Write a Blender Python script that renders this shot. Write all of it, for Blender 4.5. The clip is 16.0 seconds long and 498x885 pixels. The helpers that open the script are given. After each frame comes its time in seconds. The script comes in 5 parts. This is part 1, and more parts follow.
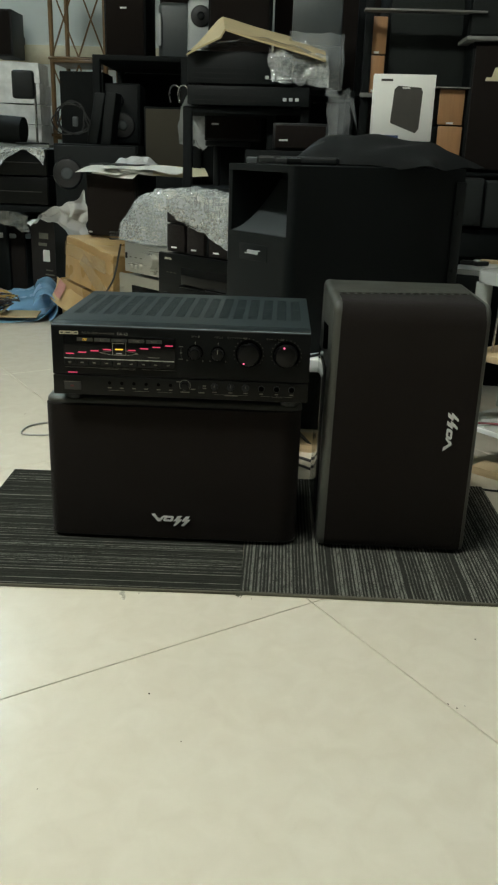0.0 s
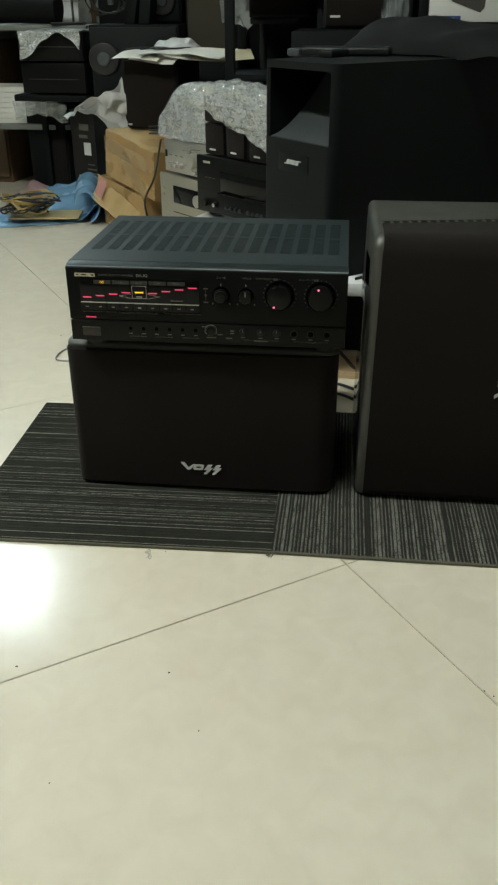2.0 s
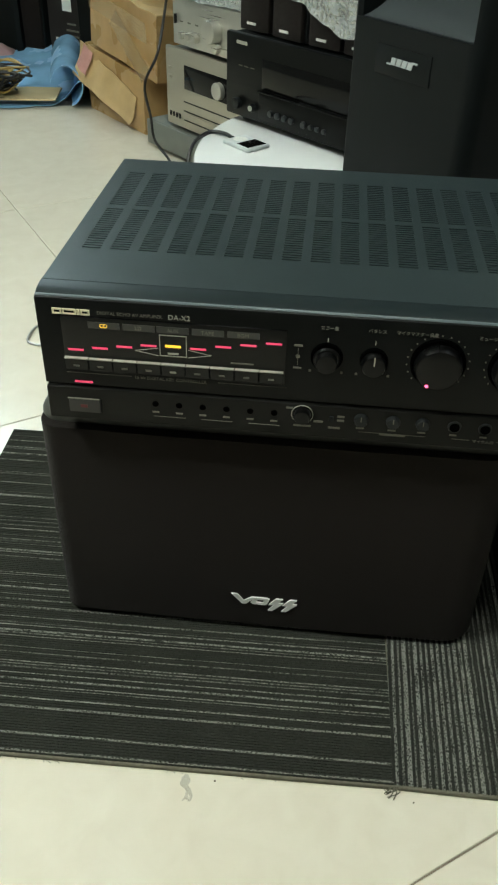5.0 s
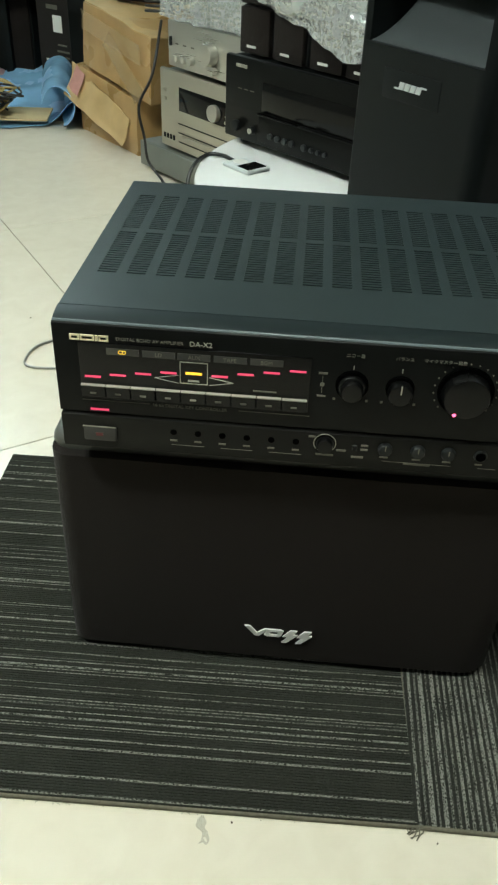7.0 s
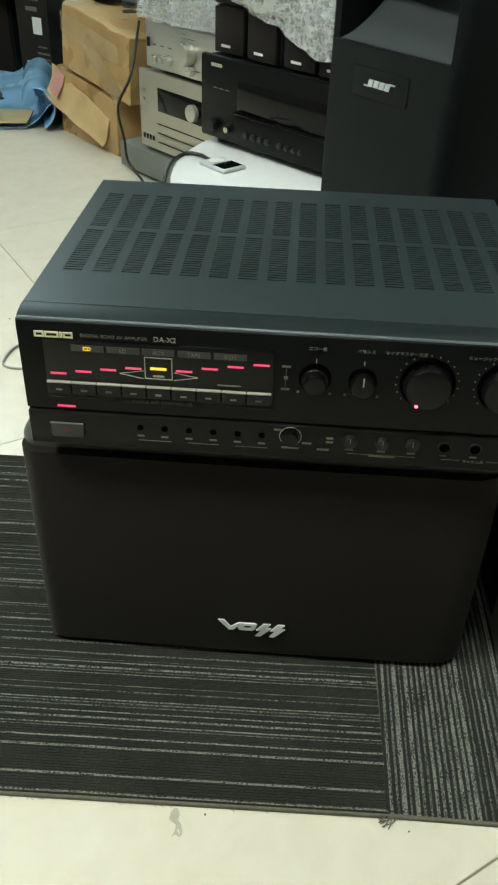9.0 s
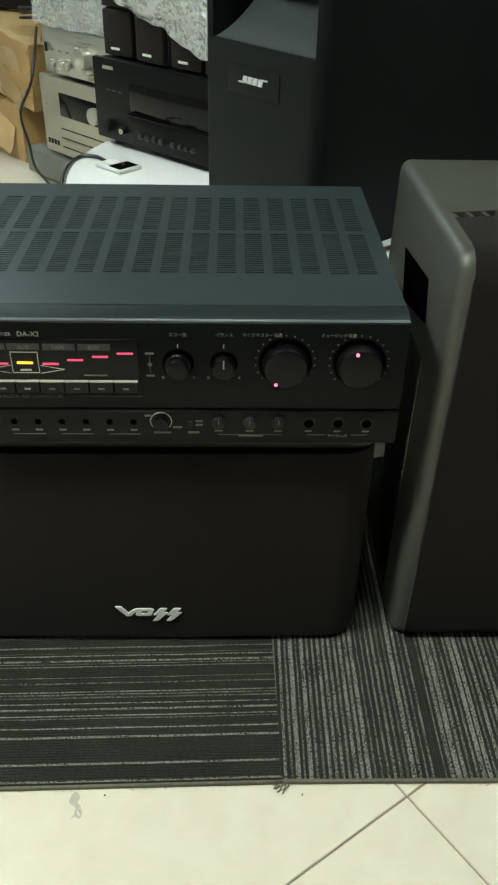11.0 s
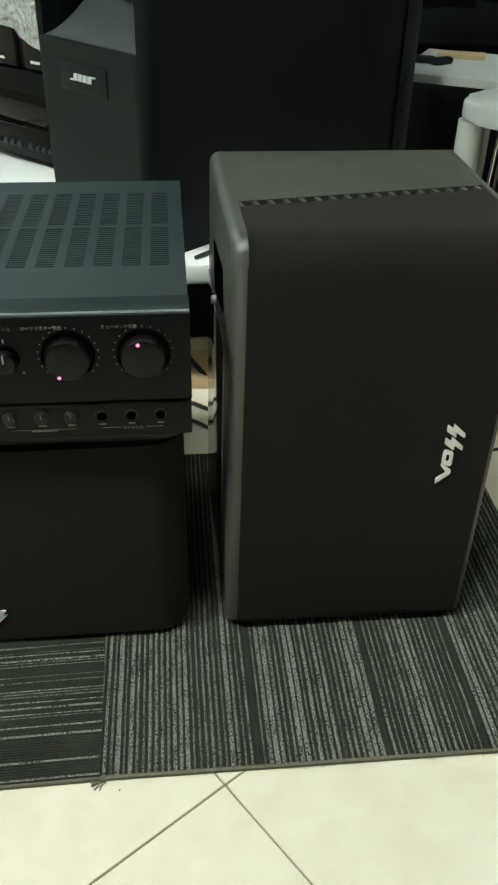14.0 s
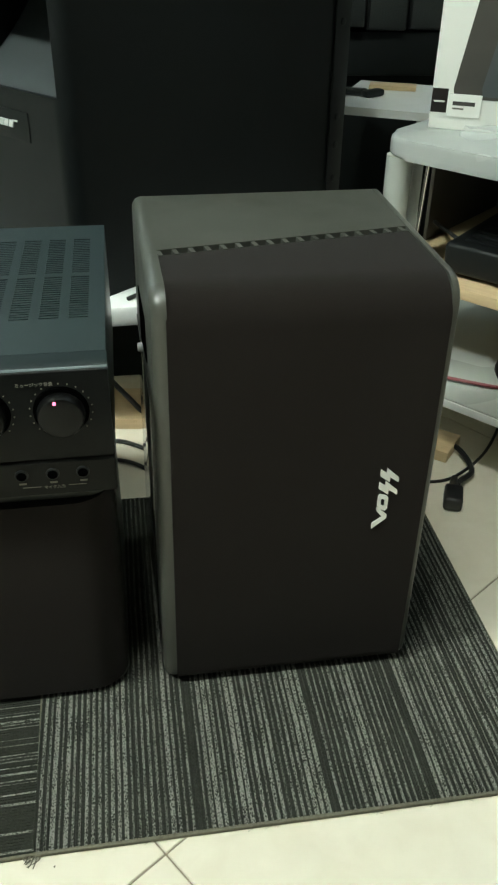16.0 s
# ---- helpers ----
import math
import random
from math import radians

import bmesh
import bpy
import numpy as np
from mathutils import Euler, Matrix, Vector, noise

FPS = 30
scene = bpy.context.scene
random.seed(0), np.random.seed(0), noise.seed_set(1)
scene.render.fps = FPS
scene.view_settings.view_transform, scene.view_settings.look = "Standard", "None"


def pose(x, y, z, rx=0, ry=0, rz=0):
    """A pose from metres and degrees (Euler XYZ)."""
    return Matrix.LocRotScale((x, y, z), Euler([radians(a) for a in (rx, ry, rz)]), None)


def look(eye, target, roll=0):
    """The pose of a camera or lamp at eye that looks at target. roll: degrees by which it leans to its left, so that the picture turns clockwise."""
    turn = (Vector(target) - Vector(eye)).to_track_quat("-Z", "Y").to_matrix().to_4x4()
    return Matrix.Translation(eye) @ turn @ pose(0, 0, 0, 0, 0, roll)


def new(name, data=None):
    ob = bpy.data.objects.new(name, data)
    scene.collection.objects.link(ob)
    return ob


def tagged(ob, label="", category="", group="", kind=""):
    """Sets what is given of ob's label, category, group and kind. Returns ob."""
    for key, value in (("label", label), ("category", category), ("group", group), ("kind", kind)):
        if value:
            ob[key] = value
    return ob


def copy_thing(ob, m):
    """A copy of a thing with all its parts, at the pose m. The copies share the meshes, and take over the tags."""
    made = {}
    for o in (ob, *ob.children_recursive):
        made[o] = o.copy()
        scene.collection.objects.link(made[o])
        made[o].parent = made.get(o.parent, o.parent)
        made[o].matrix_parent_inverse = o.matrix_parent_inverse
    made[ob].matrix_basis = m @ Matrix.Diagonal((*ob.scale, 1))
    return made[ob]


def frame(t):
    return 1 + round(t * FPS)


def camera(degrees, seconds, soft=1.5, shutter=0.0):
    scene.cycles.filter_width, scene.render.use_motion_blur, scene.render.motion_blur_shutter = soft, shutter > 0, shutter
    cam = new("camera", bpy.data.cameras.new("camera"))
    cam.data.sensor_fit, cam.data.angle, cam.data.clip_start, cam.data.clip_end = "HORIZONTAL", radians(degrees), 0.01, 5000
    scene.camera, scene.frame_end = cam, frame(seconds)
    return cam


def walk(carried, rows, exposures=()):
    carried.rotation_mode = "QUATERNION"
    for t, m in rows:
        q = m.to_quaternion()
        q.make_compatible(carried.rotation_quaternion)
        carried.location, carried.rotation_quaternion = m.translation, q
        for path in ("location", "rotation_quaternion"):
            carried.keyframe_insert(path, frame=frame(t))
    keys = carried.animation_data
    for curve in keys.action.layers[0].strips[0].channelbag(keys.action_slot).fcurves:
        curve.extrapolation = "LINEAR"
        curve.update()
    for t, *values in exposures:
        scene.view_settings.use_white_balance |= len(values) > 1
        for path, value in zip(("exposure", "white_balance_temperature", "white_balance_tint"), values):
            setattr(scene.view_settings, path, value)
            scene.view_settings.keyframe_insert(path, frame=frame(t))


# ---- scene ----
cam = camera(33.6, 16.0, soft=2.3)
PATH = [
    (0, (0.047, -1.18, 0.675), (-0.013, 0.707, 0.014), 1.8),
    (0.5, (0.051, -1.171, 0.684), (-0.017, 0.711, 0.009), 1.8),
    (1, (0.037, -1.149, 0.694), (-0.057, 0.708, -0.041), 1.0),
    (1.5, (0.053, -1.085, 0.722), (-0.095, 0.727, -0.111), 0.2),
    (2, (0.089, -1.043, 0.748), (-0.112, 0.714, -0.187), -0.3),
    (2.5, (0.12, -1.011, 0.778), (-0.116, 0.7, -0.231), -0.9),
    (3, (0.088, -0.941, 0.792), (-0.111, 0.721, -0.303), -0.6),
    (3.5, (-0.016, -0.816, 0.773), (-0.127, 0.812, -0.383), 1.0),
    (4, (-0.085, -0.683, 0.752), (-0.144, 0.908, -0.458), 2.2),
    (4.5, (-0.073, -0.514, 0.728), (-0.182, 1.071, -0.486), 1.9),
    (5, (-0.1, -0.427, 0.709), (-0.24, 1.163, -0.496), 1.5),
    (7.5, (-0.136, -0.409, 0.702), (-0.227, 1.214, -0.462), 2.6),
    (8, (-0.133, -0.408, 0.7), (-0.226, 1.215, -0.465), 2.5),
    (10.3, (-0.072, -0.439, 0.708), (-0.089, 1.19, -0.452), 0.9),
    (10.5, (-0.065, -0.442, 0.707), (-0.06, 1.189, -0.451), 1.0),
    (11, (-0.045, -0.444, 0.706), (-0.002, 1.186, -0.452), 1.1),
    (11.5, (-0.028, -0.444, 0.704), (0.04, 1.185, -0.454), 1.1),
    (12, (-0.016, -0.447, 0.703), (0.071, 1.183, -0.453), 1.1),
    (12.5, (0.012, -0.454, 0.707), (0.103, 1.174, -0.452), 1.1),
    (13, (0.037, -0.461, 0.707), (0.128, 1.166, -0.452), 1.2),
    (13.5, (0.064, -0.462, 0.704), (0.2, 1.168, -0.447), 1.4),
    (14, (0.089, -0.457, 0.698), (0.256, 1.173, -0.449), 1.2),
    (14.5, (0.1, -0.454, 0.703), (0.295, 1.175, -0.441), 1.0),
    (15, (0.11, -0.447, 0.707), (0.337, 1.187, -0.423), 1.1),
    (15.5, (0.116, -0.439, 0.71), (0.366, 1.205, -0.402), 1.0),
    (16, (0.122, -0.428, 0.71), (0.384, 1.218, -0.394), 0.9),
]
walk(cam, [(t, look(eye, target, roll)) for t, eye, target, roll in PATH],
     [(0, 0.05, 6500, 9), (2.5, -0.03, 6500, 9), (4, 0.06, 6430, 7), (5, 0.27, 6350, 6), (8, 0.4, 6350, 5), (12.5, 0.58, 6350, 4), (16, 0.75, 6300, 2)])

# ---------------------------------------------------------------- light of the place
world = bpy.data.worlds.new("room_air")
scene.world = world
world.use_nodes = True
world.node_tree.nodes["Background"].inputs[0].default_value = (0.55, 0.62, 0.66, 1)
world.node_tree.nodes["Background"].inputs[1].default_value = 0.035
LAMPS = [(-2.05, 3.35, 76.0, (0.80, 1.0, 1.07)), (-1.6, -0.42, 158.0, None), (-0.15, -0.38, 52.0, None), (1.45, 0.95, 8.0, (0.84, 1.0, 1.05))]   # x, y, strength, tint
CEILING = 2.8

# ---------------------------------------------------------------- materials


def shader(name, base, rough=0.5, metal=0.0, vary=0.12, scale=30.0, bump=0.0, bump_scale=200.0, spec=0.5, alpha=1.0,
           emit=None, transmission=0.0, coarse=4.0, stretch=(1, 1, 1), rough_vary=0.08, coat=0.0):
    """A principled surface with two sizes of variation in colour, uneven gloss and fine relief."""
    m = bpy.data.materials.new(name)
    m.use_nodes = True
    nt, p = m.node_tree, m.node_tree.nodes["Principled BSDF"]
    co = nt.nodes.new("ShaderNodeTexCoord")
    mp = nt.nodes.new("ShaderNodeMapping")
    mp.inputs["Scale"].default_value = stretch
    nt.links.new(co.outputs["Object"], mp.inputs[0])
    fine, big = nt.nodes.new("ShaderNodeTexNoise"), nt.nodes.new("ShaderNodeTexNoise")
    for n, s, d in ((fine, scale, 4.0), (big, coarse, 3.0)):
        n.inputs["Scale"].default_value, n.inputs["Detail"].default_value = s, d
        nt.links.new(mp.outputs[0], n.inputs["Vector"])
    both = nt.nodes.new("ShaderNodeMath")
    both.operation = "ADD"
    nt.links.new(fine.outputs["Fac"], both.inputs[0])
    nt.links.new(big.outputs["Fac"], both.inputs[1])
    ramp = nt.nodes.new("ShaderNodeMapRange")
    ramp.inputs[1].default_value, ramp.inputs[2].default_value = 0.5, 1.6
    ramp.inputs[3].default_value, ramp.inputs[4].default_value = 1 - vary, 1 + vary
    nt.links.new(both.outputs[0], ramp.inputs[0])
    mul = nt.nodes.new("ShaderNodeVectorMath")
    mul.operation = "SCALE"
    mul.inputs[0].default_value = base
    nt.links.new(ramp.outputs[0], mul.inputs["Scale"])
    nt.links.new(mul.outputs[0], p.inputs["Base Color"])
    rr = nt.nodes.new("ShaderNodeMapRange")
    rr.inputs[1].default_value, rr.inputs[2].default_value = 0.3, 0.7
    rr.inputs[3].default_value, rr.inputs[4].default_value = max(0.02, rough - rough_vary), min(1, rough + rough_vary)
    nt.links.new(big.outputs["Fac"], rr.inputs[0])
    nt.links.new(rr.outputs[0], p.inputs["Roughness"])
    p.inputs["Metallic"].default_value = metal
    p.inputs["Specular IOR Level"].default_value = spec
    p.inputs["Alpha"].default_value = alpha
    p.inputs["Transmission Weight"].default_value = transmission
    p.inputs["Coat Weight"].default_value = coat
    if emit:
        p.inputs["Emission Color"].default_value = (*emit[:3], 1)
        p.inputs["Emission Strength"].default_value = emit[3]
    if bump:
        bn, b = nt.nodes.new("ShaderNodeTexNoise"), nt.nodes.new("ShaderNodeBump")
        bn.inputs["Scale"].default_value, bn.inputs["Detail"].default_value = bump_scale, 3.0
        b.inputs["Strength"].default_value, b.inputs["Distance"].default_value = bump, 0.002
        nt.links.new(mp.outputs[0], bn.inputs["Vector"])
        nt.links.new(bn.outputs["Fac"], b.inputs["Height"])
        nt.links.new(b.outputs[0], p.inputs["Normal"])
    return m


def carpet_shader(name, axis, pitch, share, width):
    """Loop-pile carpet: dark ground with broken pale yarn lines, a random few or all of the ribs across one axis."""
    m = shader(name, (0.027, 0.028, 0.023), 0.95, spec=0.12, vary=0.5, scale=420, coarse=14)
    nt, p = m.node_tree, m.node_tree.nodes["Principled BSDF"]

    def maths(op, a, b=None, c=None):
        n = nt.nodes.new("ShaderNodeMath")
        n.operation = op
        for k, v in enumerate((a, b, c)):
            if v is None:
                continue
            if isinstance(v, (int, float)):
                n.inputs[k].default_value = v
            else:
                nt.links.new(v, n.inputs[k])
        return n.outputs[0]

    def ranged(v, lo, hi, to_lo, to_hi):
        n = nt.nodes.new("ShaderNodeMapRange")
        for k, x in enumerate((lo, hi, to_lo, to_hi)):
            n.inputs[k + 1].default_value = x
        nt.links.new(v, n.inputs[0])
        return n.outputs[0]

    co, sep = nt.nodes.new("ShaderNodeTexCoord"), nt.nodes.new("ShaderNodeSeparateXYZ")
    nt.links.new(co.outputs["Object"], sep.inputs[0])

    def grain(along, across):
        mp, n = nt.nodes.new("ShaderNodeMapping"), nt.nodes.new("ShaderNodeTexNoise")
        mp.inputs["Scale"].default_value = (along, across, 1) if axis == "y" else (across, along, 1)
        nt.links.new(co.outputs["Object"], mp.inputs[0])
        n.inputs["Scale"].default_value, n.inputs["Detail"].default_value = 1.0, 2.0
        nt.links.new(mp.outputs[0], n.inputs["Vector"])
        return n.outputs["Fac"]

    place = maths("MULTIPLY_ADD", grain(9, 5), 0.5, maths("MULTIPLY", sep.outputs["Y" if axis == "y" else "X"], 1 / pitch))
    cell, part_of = maths("FLOOR", place), maths("FRACT", place)
    dice = []
    for shift in (0.0, 57.3):
        w = nt.nodes.new("ShaderNodeTexWhiteNoise")
        w.noise_dimensions = "1D"
        nt.links.new(maths("ADD", cell, shift), w.inputs["W"])
        dice.append(w.outputs["Value"])
    chosen = ranged(dice[0], 1 - share - 0.03, 1 - share + 0.03, 0, 1)
    off = maths("ABSOLUTE", maths("SUBTRACT", part_of, 0.5))
    half = maths("MULTIPLY_ADD", dice[1], width, width * 0.55)
    line = ranged(maths("SUBTRACT", half, off), -0.06, 0.06, 0, 1)
    strength = ranged(dice[1], 0, 1, 0.5, 1.0)
    speck = ranged(maths("ADD", maths("MULTIPLY", grain(420, 760), 0.7), maths("MULTIPLY", grain(35, 150), 0.3)), 0.40, 0.60, 0.0, 1.45)
    amount = maths("MULTIPLY", maths("MULTIPLY", chosen, line), maths("MULTIPLY", strength, speck))
    ground = p.inputs["Base Color"].links[0].from_socket
    mix = nt.nodes.new("ShaderNodeMixRGB")
    nt.links.new(amount, mix.inputs[0])
    nt.links.new(ground, mix.inputs[1])
    mix.inputs[2].default_value = (0.23, 0.226, 0.20, 1)
    nt.links.new(mix.outputs[0], p.inputs["Base Color"])
    b = nt.nodes.new("ShaderNodeBump")
    b.inputs["Strength"].default_value, b.inputs["Distance"].default_value = 0.8, 0.0015
    nt.links.new(grain(480, 480), b.inputs["Height"])
    nt.links.new(b.outputs[0], p.inputs["Normal"])
    return m


def bubble_shader(name, clear=0.45):
    """Clear plastic wrap with round air cushions in rows, whitish at their rims."""
    m = shader(name, (0.70, 0.73, 0.73), 0.12, metal=0.35, alpha=clear, spec=1.0, vary=0.12, scale=60)
    nt, p = m.node_tree, m.node_tree.nodes["Principled BSDF"]
    co, v, b = nt.nodes.new("ShaderNodeTexCoord"), nt.nodes.new("ShaderNodeTexVoronoi"), nt.nodes.new("ShaderNodeBump")
    v.inputs["Scale"].default_value, v.inputs["Randomness"].default_value = 92.0, 0.6
    nt.links.new(co.outputs["Object"], v.inputs["Vector"])
    b.inputs["Strength"].default_value, b.inputs["Distance"].default_value, b.invert = 0.9, 0.0035, True
    nt.links.new(v.outputs["Distance"], b.inputs["Height"])
    nt.links.new(b.outputs[0], p.inputs["Normal"])
    a = nt.nodes.new("ShaderNodeMapRange")
    a.inputs[1].default_value, a.inputs[2].default_value = 0.15, 0.6
    a.inputs[3].default_value, a.inputs[4].default_value = clear - 0.05, clear + 0.14
    nt.links.new(v.outputs["Distance"], a.inputs[0])
    nt.links.new(a.outputs[0], p.inputs["Alpha"])
    return m


def tile_shader():
    """Polished cream porcelain with soft clouds, each tile a little different."""
    m = shader("polished_tile", (0.72, 0.67, 0.52), 0.185, vary=0.05, scale=22, coarse=5, spec=0.5, rough_vary=0.03)
    nt, p = m.node_tree, m.node_tree.nodes["Principled BSDF"]
    info, co = nt.nodes.new("ShaderNodeObjectInfo"), nt.nodes.new("ShaderNodeTexCoord")
    shift = nt.nodes.new("ShaderNodeVectorMath")
    shift.operation = "MULTIPLY_ADD"
    shift.inputs[1].default_value = (40, 40, 40)
    nt.links.new(info.outputs["Random"], shift.inputs[0])
    nt.links.new(co.outputs["Object"], shift.inputs[2])
    n = nt.nodes.new("ShaderNodeTexNoise")
    n.inputs["Scale"].default_value, n.inputs["Detail"].default_value, n.inputs["Distortion"].default_value = 24.0, 5.0, 0.7
    nt.links.new(shift.outputs[0], n.inputs["Vector"])
    ramp = nt.nodes.new("ShaderNodeValToRGB")
    ramp.color_ramp.elements[0].position, ramp.color_ramp.elements[0].color = 0.30, (0.66, 0.60, 0.49, 1)
    ramp.color_ramp.elements[1].position, ramp.color_ramp.elements[1].color = 0.70, (0.705, 0.65, 0.54, 1)
    nt.links.new(n.outputs["Fac"], ramp.inputs[0])
    nt.links.new(ramp.outputs[0], p.inputs["Base Color"])
    return m


TILE = tile_shader()
GROUT = shader("tile_joint", (0.25, 0.21, 0.15), 0.9)
WALL = shader("painted_wall", (0.56, 0.60, 0.58), 0.7, vary=0.06, scale=8, bump=0.15, bump_scale=60)
BORDER = shader("wall_border", (0.52, 0.47, 0.33), 0.6, vary=0.25, scale=25)
# closing walls are dark to keep reflected light off the black gear
DARKWALL = shader("low_bounce_wall", (0.20, 0.20, 0.185), 0.8, vary=0.1, scale=8)
CEIL = shader("ceiling_paint", (0.52, 0.53, 0.50), 0.8, vary=0.04)
CARPET_X = carpet_shader("carpet_stripes_across", "y", 0.0036, 0.42, 0.21)
CARPET_Y = carpet_shader("carpet_stripes_along", "x", 0.0060, 0.97, 0.24)
CARPET_EDGE = shader("carpet_backing", (0.135, 0.125, 0.09), 0.95, vary=0.4, scale=300)
SHELL = shader("grey_moulded_shell", (0.058, 0.059, 0.050), 0.38, vary=0.10, scale=60, bump=0.12, bump_scale=900, coarse=9)
CLOTH = shader("black_speaker_cloth", (0.0086, 0.0056, 0.0043), 0.92, vary=0.15, scale=500, bump=0.5, bump_scale=1600, spec=0.2)
BLACK = shader("black_plastic", (0.007, 0.0085, 0.0088), 0.5, spec=0.3, vary=0.2, scale=80, bump=0.05, bump_scale=700)
SATIN = shader("black_satin_vinyl", (0.0050, 0.0068, 0.0072), 0.55, spec=0.2, vary=0.2, scale=50, bump=0.2, bump_scale=800)
DULL = shader("dull_black_cabinet", (0.0045, 0.006, 0.0062), 0.7, spec=0.15, vary=0.25, scale=40, bump=0.2, bump_scale=500)
# near-black for shade in vents, jacks and grooves; one switch uses it too
DEEP = shader("inner_shade_black", (0.004, 0.004, 0.004), 0.9)
MESHCLOTH = shader("dark_grey_grille", (0.019, 0.022, 0.021), 0.9, vary=0.7, scale=350, bump=0.5, bump_scale=900, spec=0.2)
STEEL = shader("painted_steel_cover", (0.0225, 0.032, 0.034), 0.37, vary=0.16, scale=70, bump=0.06, bump_scale=1200, coarse=6, spec=0.55, rough_vary=0.03)
FACIA = shader("brushed_black_facia", (0.0040, 0.0043, 0.0040), 0.36, spec=0.15, vary=0.15, scale=60, stretch=(1, 1, 30))
CLOTH.node_tree.nodes["Principled BSDF"].inputs["Sheen Weight"].default_value = 0.055
GLASS = shader("smoked_window", (0.003, 0.003, 0.003), 0.10, vary=0.1, spec=0.22)
STRIP = shader("black_lower_panel", (0.0060, 0.0058, 0.0048), 0.42, spec=0.16, vary=0.15, scale=60)
# near-black put in for the shade of openings; knob collars share it
SHADE_BLACK = shader("shade_black", (0.0012, 0.0012, 0.0012), 0.9, spec=0.0)
GLOSSY = shader("polished_dark_side", (0.02, 0.021, 0.018), 0.07, spec=0.6, vary=0.1, rough_vary=0.02)
# cover steel darkened in colour for the shade on the tilted brow
BROW_SHADE = shader("shaded_brow_steel", (0.010, 0.016, 0.0175), 0.34, vary=0.1)
# paler than the steel cover: the lamp's glint is in the colour
BROW_GLINT = shader("brow_edge_glint", (0.10, 0.125, 0.13), 0.3, spec=0.6, vary=0.1)
KNOB = shader("black_knob", (0.003, 0.003, 0.003), 0.27, spec=0.2, vary=0.15, scale=90)
PRINT = shader("pale_print", (0.34, 0.33, 0.27), 0.6)
DIM = shader("worn_print", (0.13, 0.125, 0.10), 0.7)
SATINKEY = shader("satin_dark_button", (0.02, 0.023, 0.025), 0.3, vary=0.1)
GREYKEY = shader("grey_key", (0.024, 0.024, 0.023), 0.5)
CHROME = shader("chrome", (0.7, 0.7, 0.68), 0.14, metal=1.0, vary=0.04)
SILVER = shader("brushed_silver", (0.52, 0.51, 0.46), 0.34, metal=0.75, vary=0.06, scale=60, stretch=(1, 1, 40))
CHAMPAGNE = shader("champagne_panel", (0.46, 0.43, 0.35), 0.36, metal=0.6, vary=0.07, scale=60, stretch=(1, 1, 40))
EMBLEM = shader("silver_emblem", (0.74, 0.74, 0.71), 0.3, metal=0.1, vary=0.05)
LED_RED = shader("red_led", (0.5, 0.02, 0.06), 0.4, emit=(1.0, 0.09, 0.21, 0.55))
LED_AMBER = shader("amber_led", (0.6, 0.35, 0.02), 0.4, emit=(1.0, 0.60, 0.05, 1.0))
LED_DOT = shader("pink_led_dot", (0.6, 0.1, 0.2), 0.4, emit=(1.0, 0.12, 0.26, 2.2))
TABLE = shader("white_laminate", (0.80, 0.81, 0.80), 0.22, vary=0.03)
STAND = shader("pale_grey_lacquer", (0.40, 0.42, 0.39), 0.28, vary=0.06, scale=20)
STANDTOP = shader("silver_grey_lacquer", (0.40, 0.42, 0.41), 0.25, vary=0.06, scale=20)
STANDDARK = shader("grey_back_panel", (0.16, 0.17, 0.15), 0.5, vary=0.15, scale=15)
WOOD = shader("pale_wood", (0.56, 0.42, 0.25), 0.5, vary=0.16, scale=18, stretch=(2, 14, 14))
ORANGEWOOD = shader("orange_wood", (0.36, 0.19, 0.085), 0.45, vary=0.18, scale=14, stretch=(14, 14, 1.5))
RATTAN = shader("varnished_rattan", (0.15, 0.085, 0.03), 0.4, vary=0.3, scale=40)
CARD = shader("taped_cardboard", (0.42, 0.27, 0.115), 0.30, vary=0.26, scale=16, bump=0.45, bump_scale=25, coarse=7)
CARDPALE = shader("pale_cardboard", (0.52, 0.37, 0.18), 0.40, vary=0.24, scale=20, bump=0.35, bump_scale=30, coarse=8)
CARDSHEET = shader("flat_cardboard", (0.50, 0.40, 0.22), 0.8, vary=0.12, scale=20)
BLACKCARD = shader("printed_black_carton", (0.014, 0.011, 0.010), 0.5, spec=0.25, vary=0.3, scale=20, bump=0.15, bump_scale=30)
WHITECARD = shader("white_carton", (0.74, 0.74, 0.70), 0.5, vary=0.03)
GREYPRINT = shader("printed_grey", (0.050, 0.046, 0.040), 0.6, vary=0.25, scale=25)
BLUEPRINT = shader("blue_print", (0.02, 0.05, 0.16), 0.6)
PAPER = shader("white_paper", (0.72, 0.71, 0.66), 0.7, vary=0.06)
CREAM = shader("cream_paper", (0.66, 0.60, 0.40), 0.7, vary=0.05)
POLY = shader("thin_white_plastic", (0.75, 0.76, 0.76), 0.25, alpha=0.8, spec=0.7, bump=0.4, bump_scale=25)
CLEAR = shader("clear_plastic_bag", (0.70, 0.74, 0.75), 0.08, alpha=0.15, spec=1.0, bump=0.6, bump_scale=30)
FILM = shader("creased_clear_film", (0.75, 0.79, 0.79), 0.10, alpha=0.38, spec=1.0, bump=0.6, bump_scale=30)
BLUE = shader("blue_plastic_sheet", (0.30, 0.56, 0.84), 0.25, alpha=0.88, vary=0.18, scale=20, bump=0.4, bump_scale=30, coarse=9)
WRAP = bubble_shader("bubble_wrap", 0.27)
WRAPTHICK = bubble_shader("doubled_bubble_wrap", 0.40)
FOIL = shader("silver_foil_packing", (0.93, 0.95, 0.95), 0.20, metal=0.1, vary=0.35, scale=24, bump=1.0, bump_scale=40, spec=0.9)
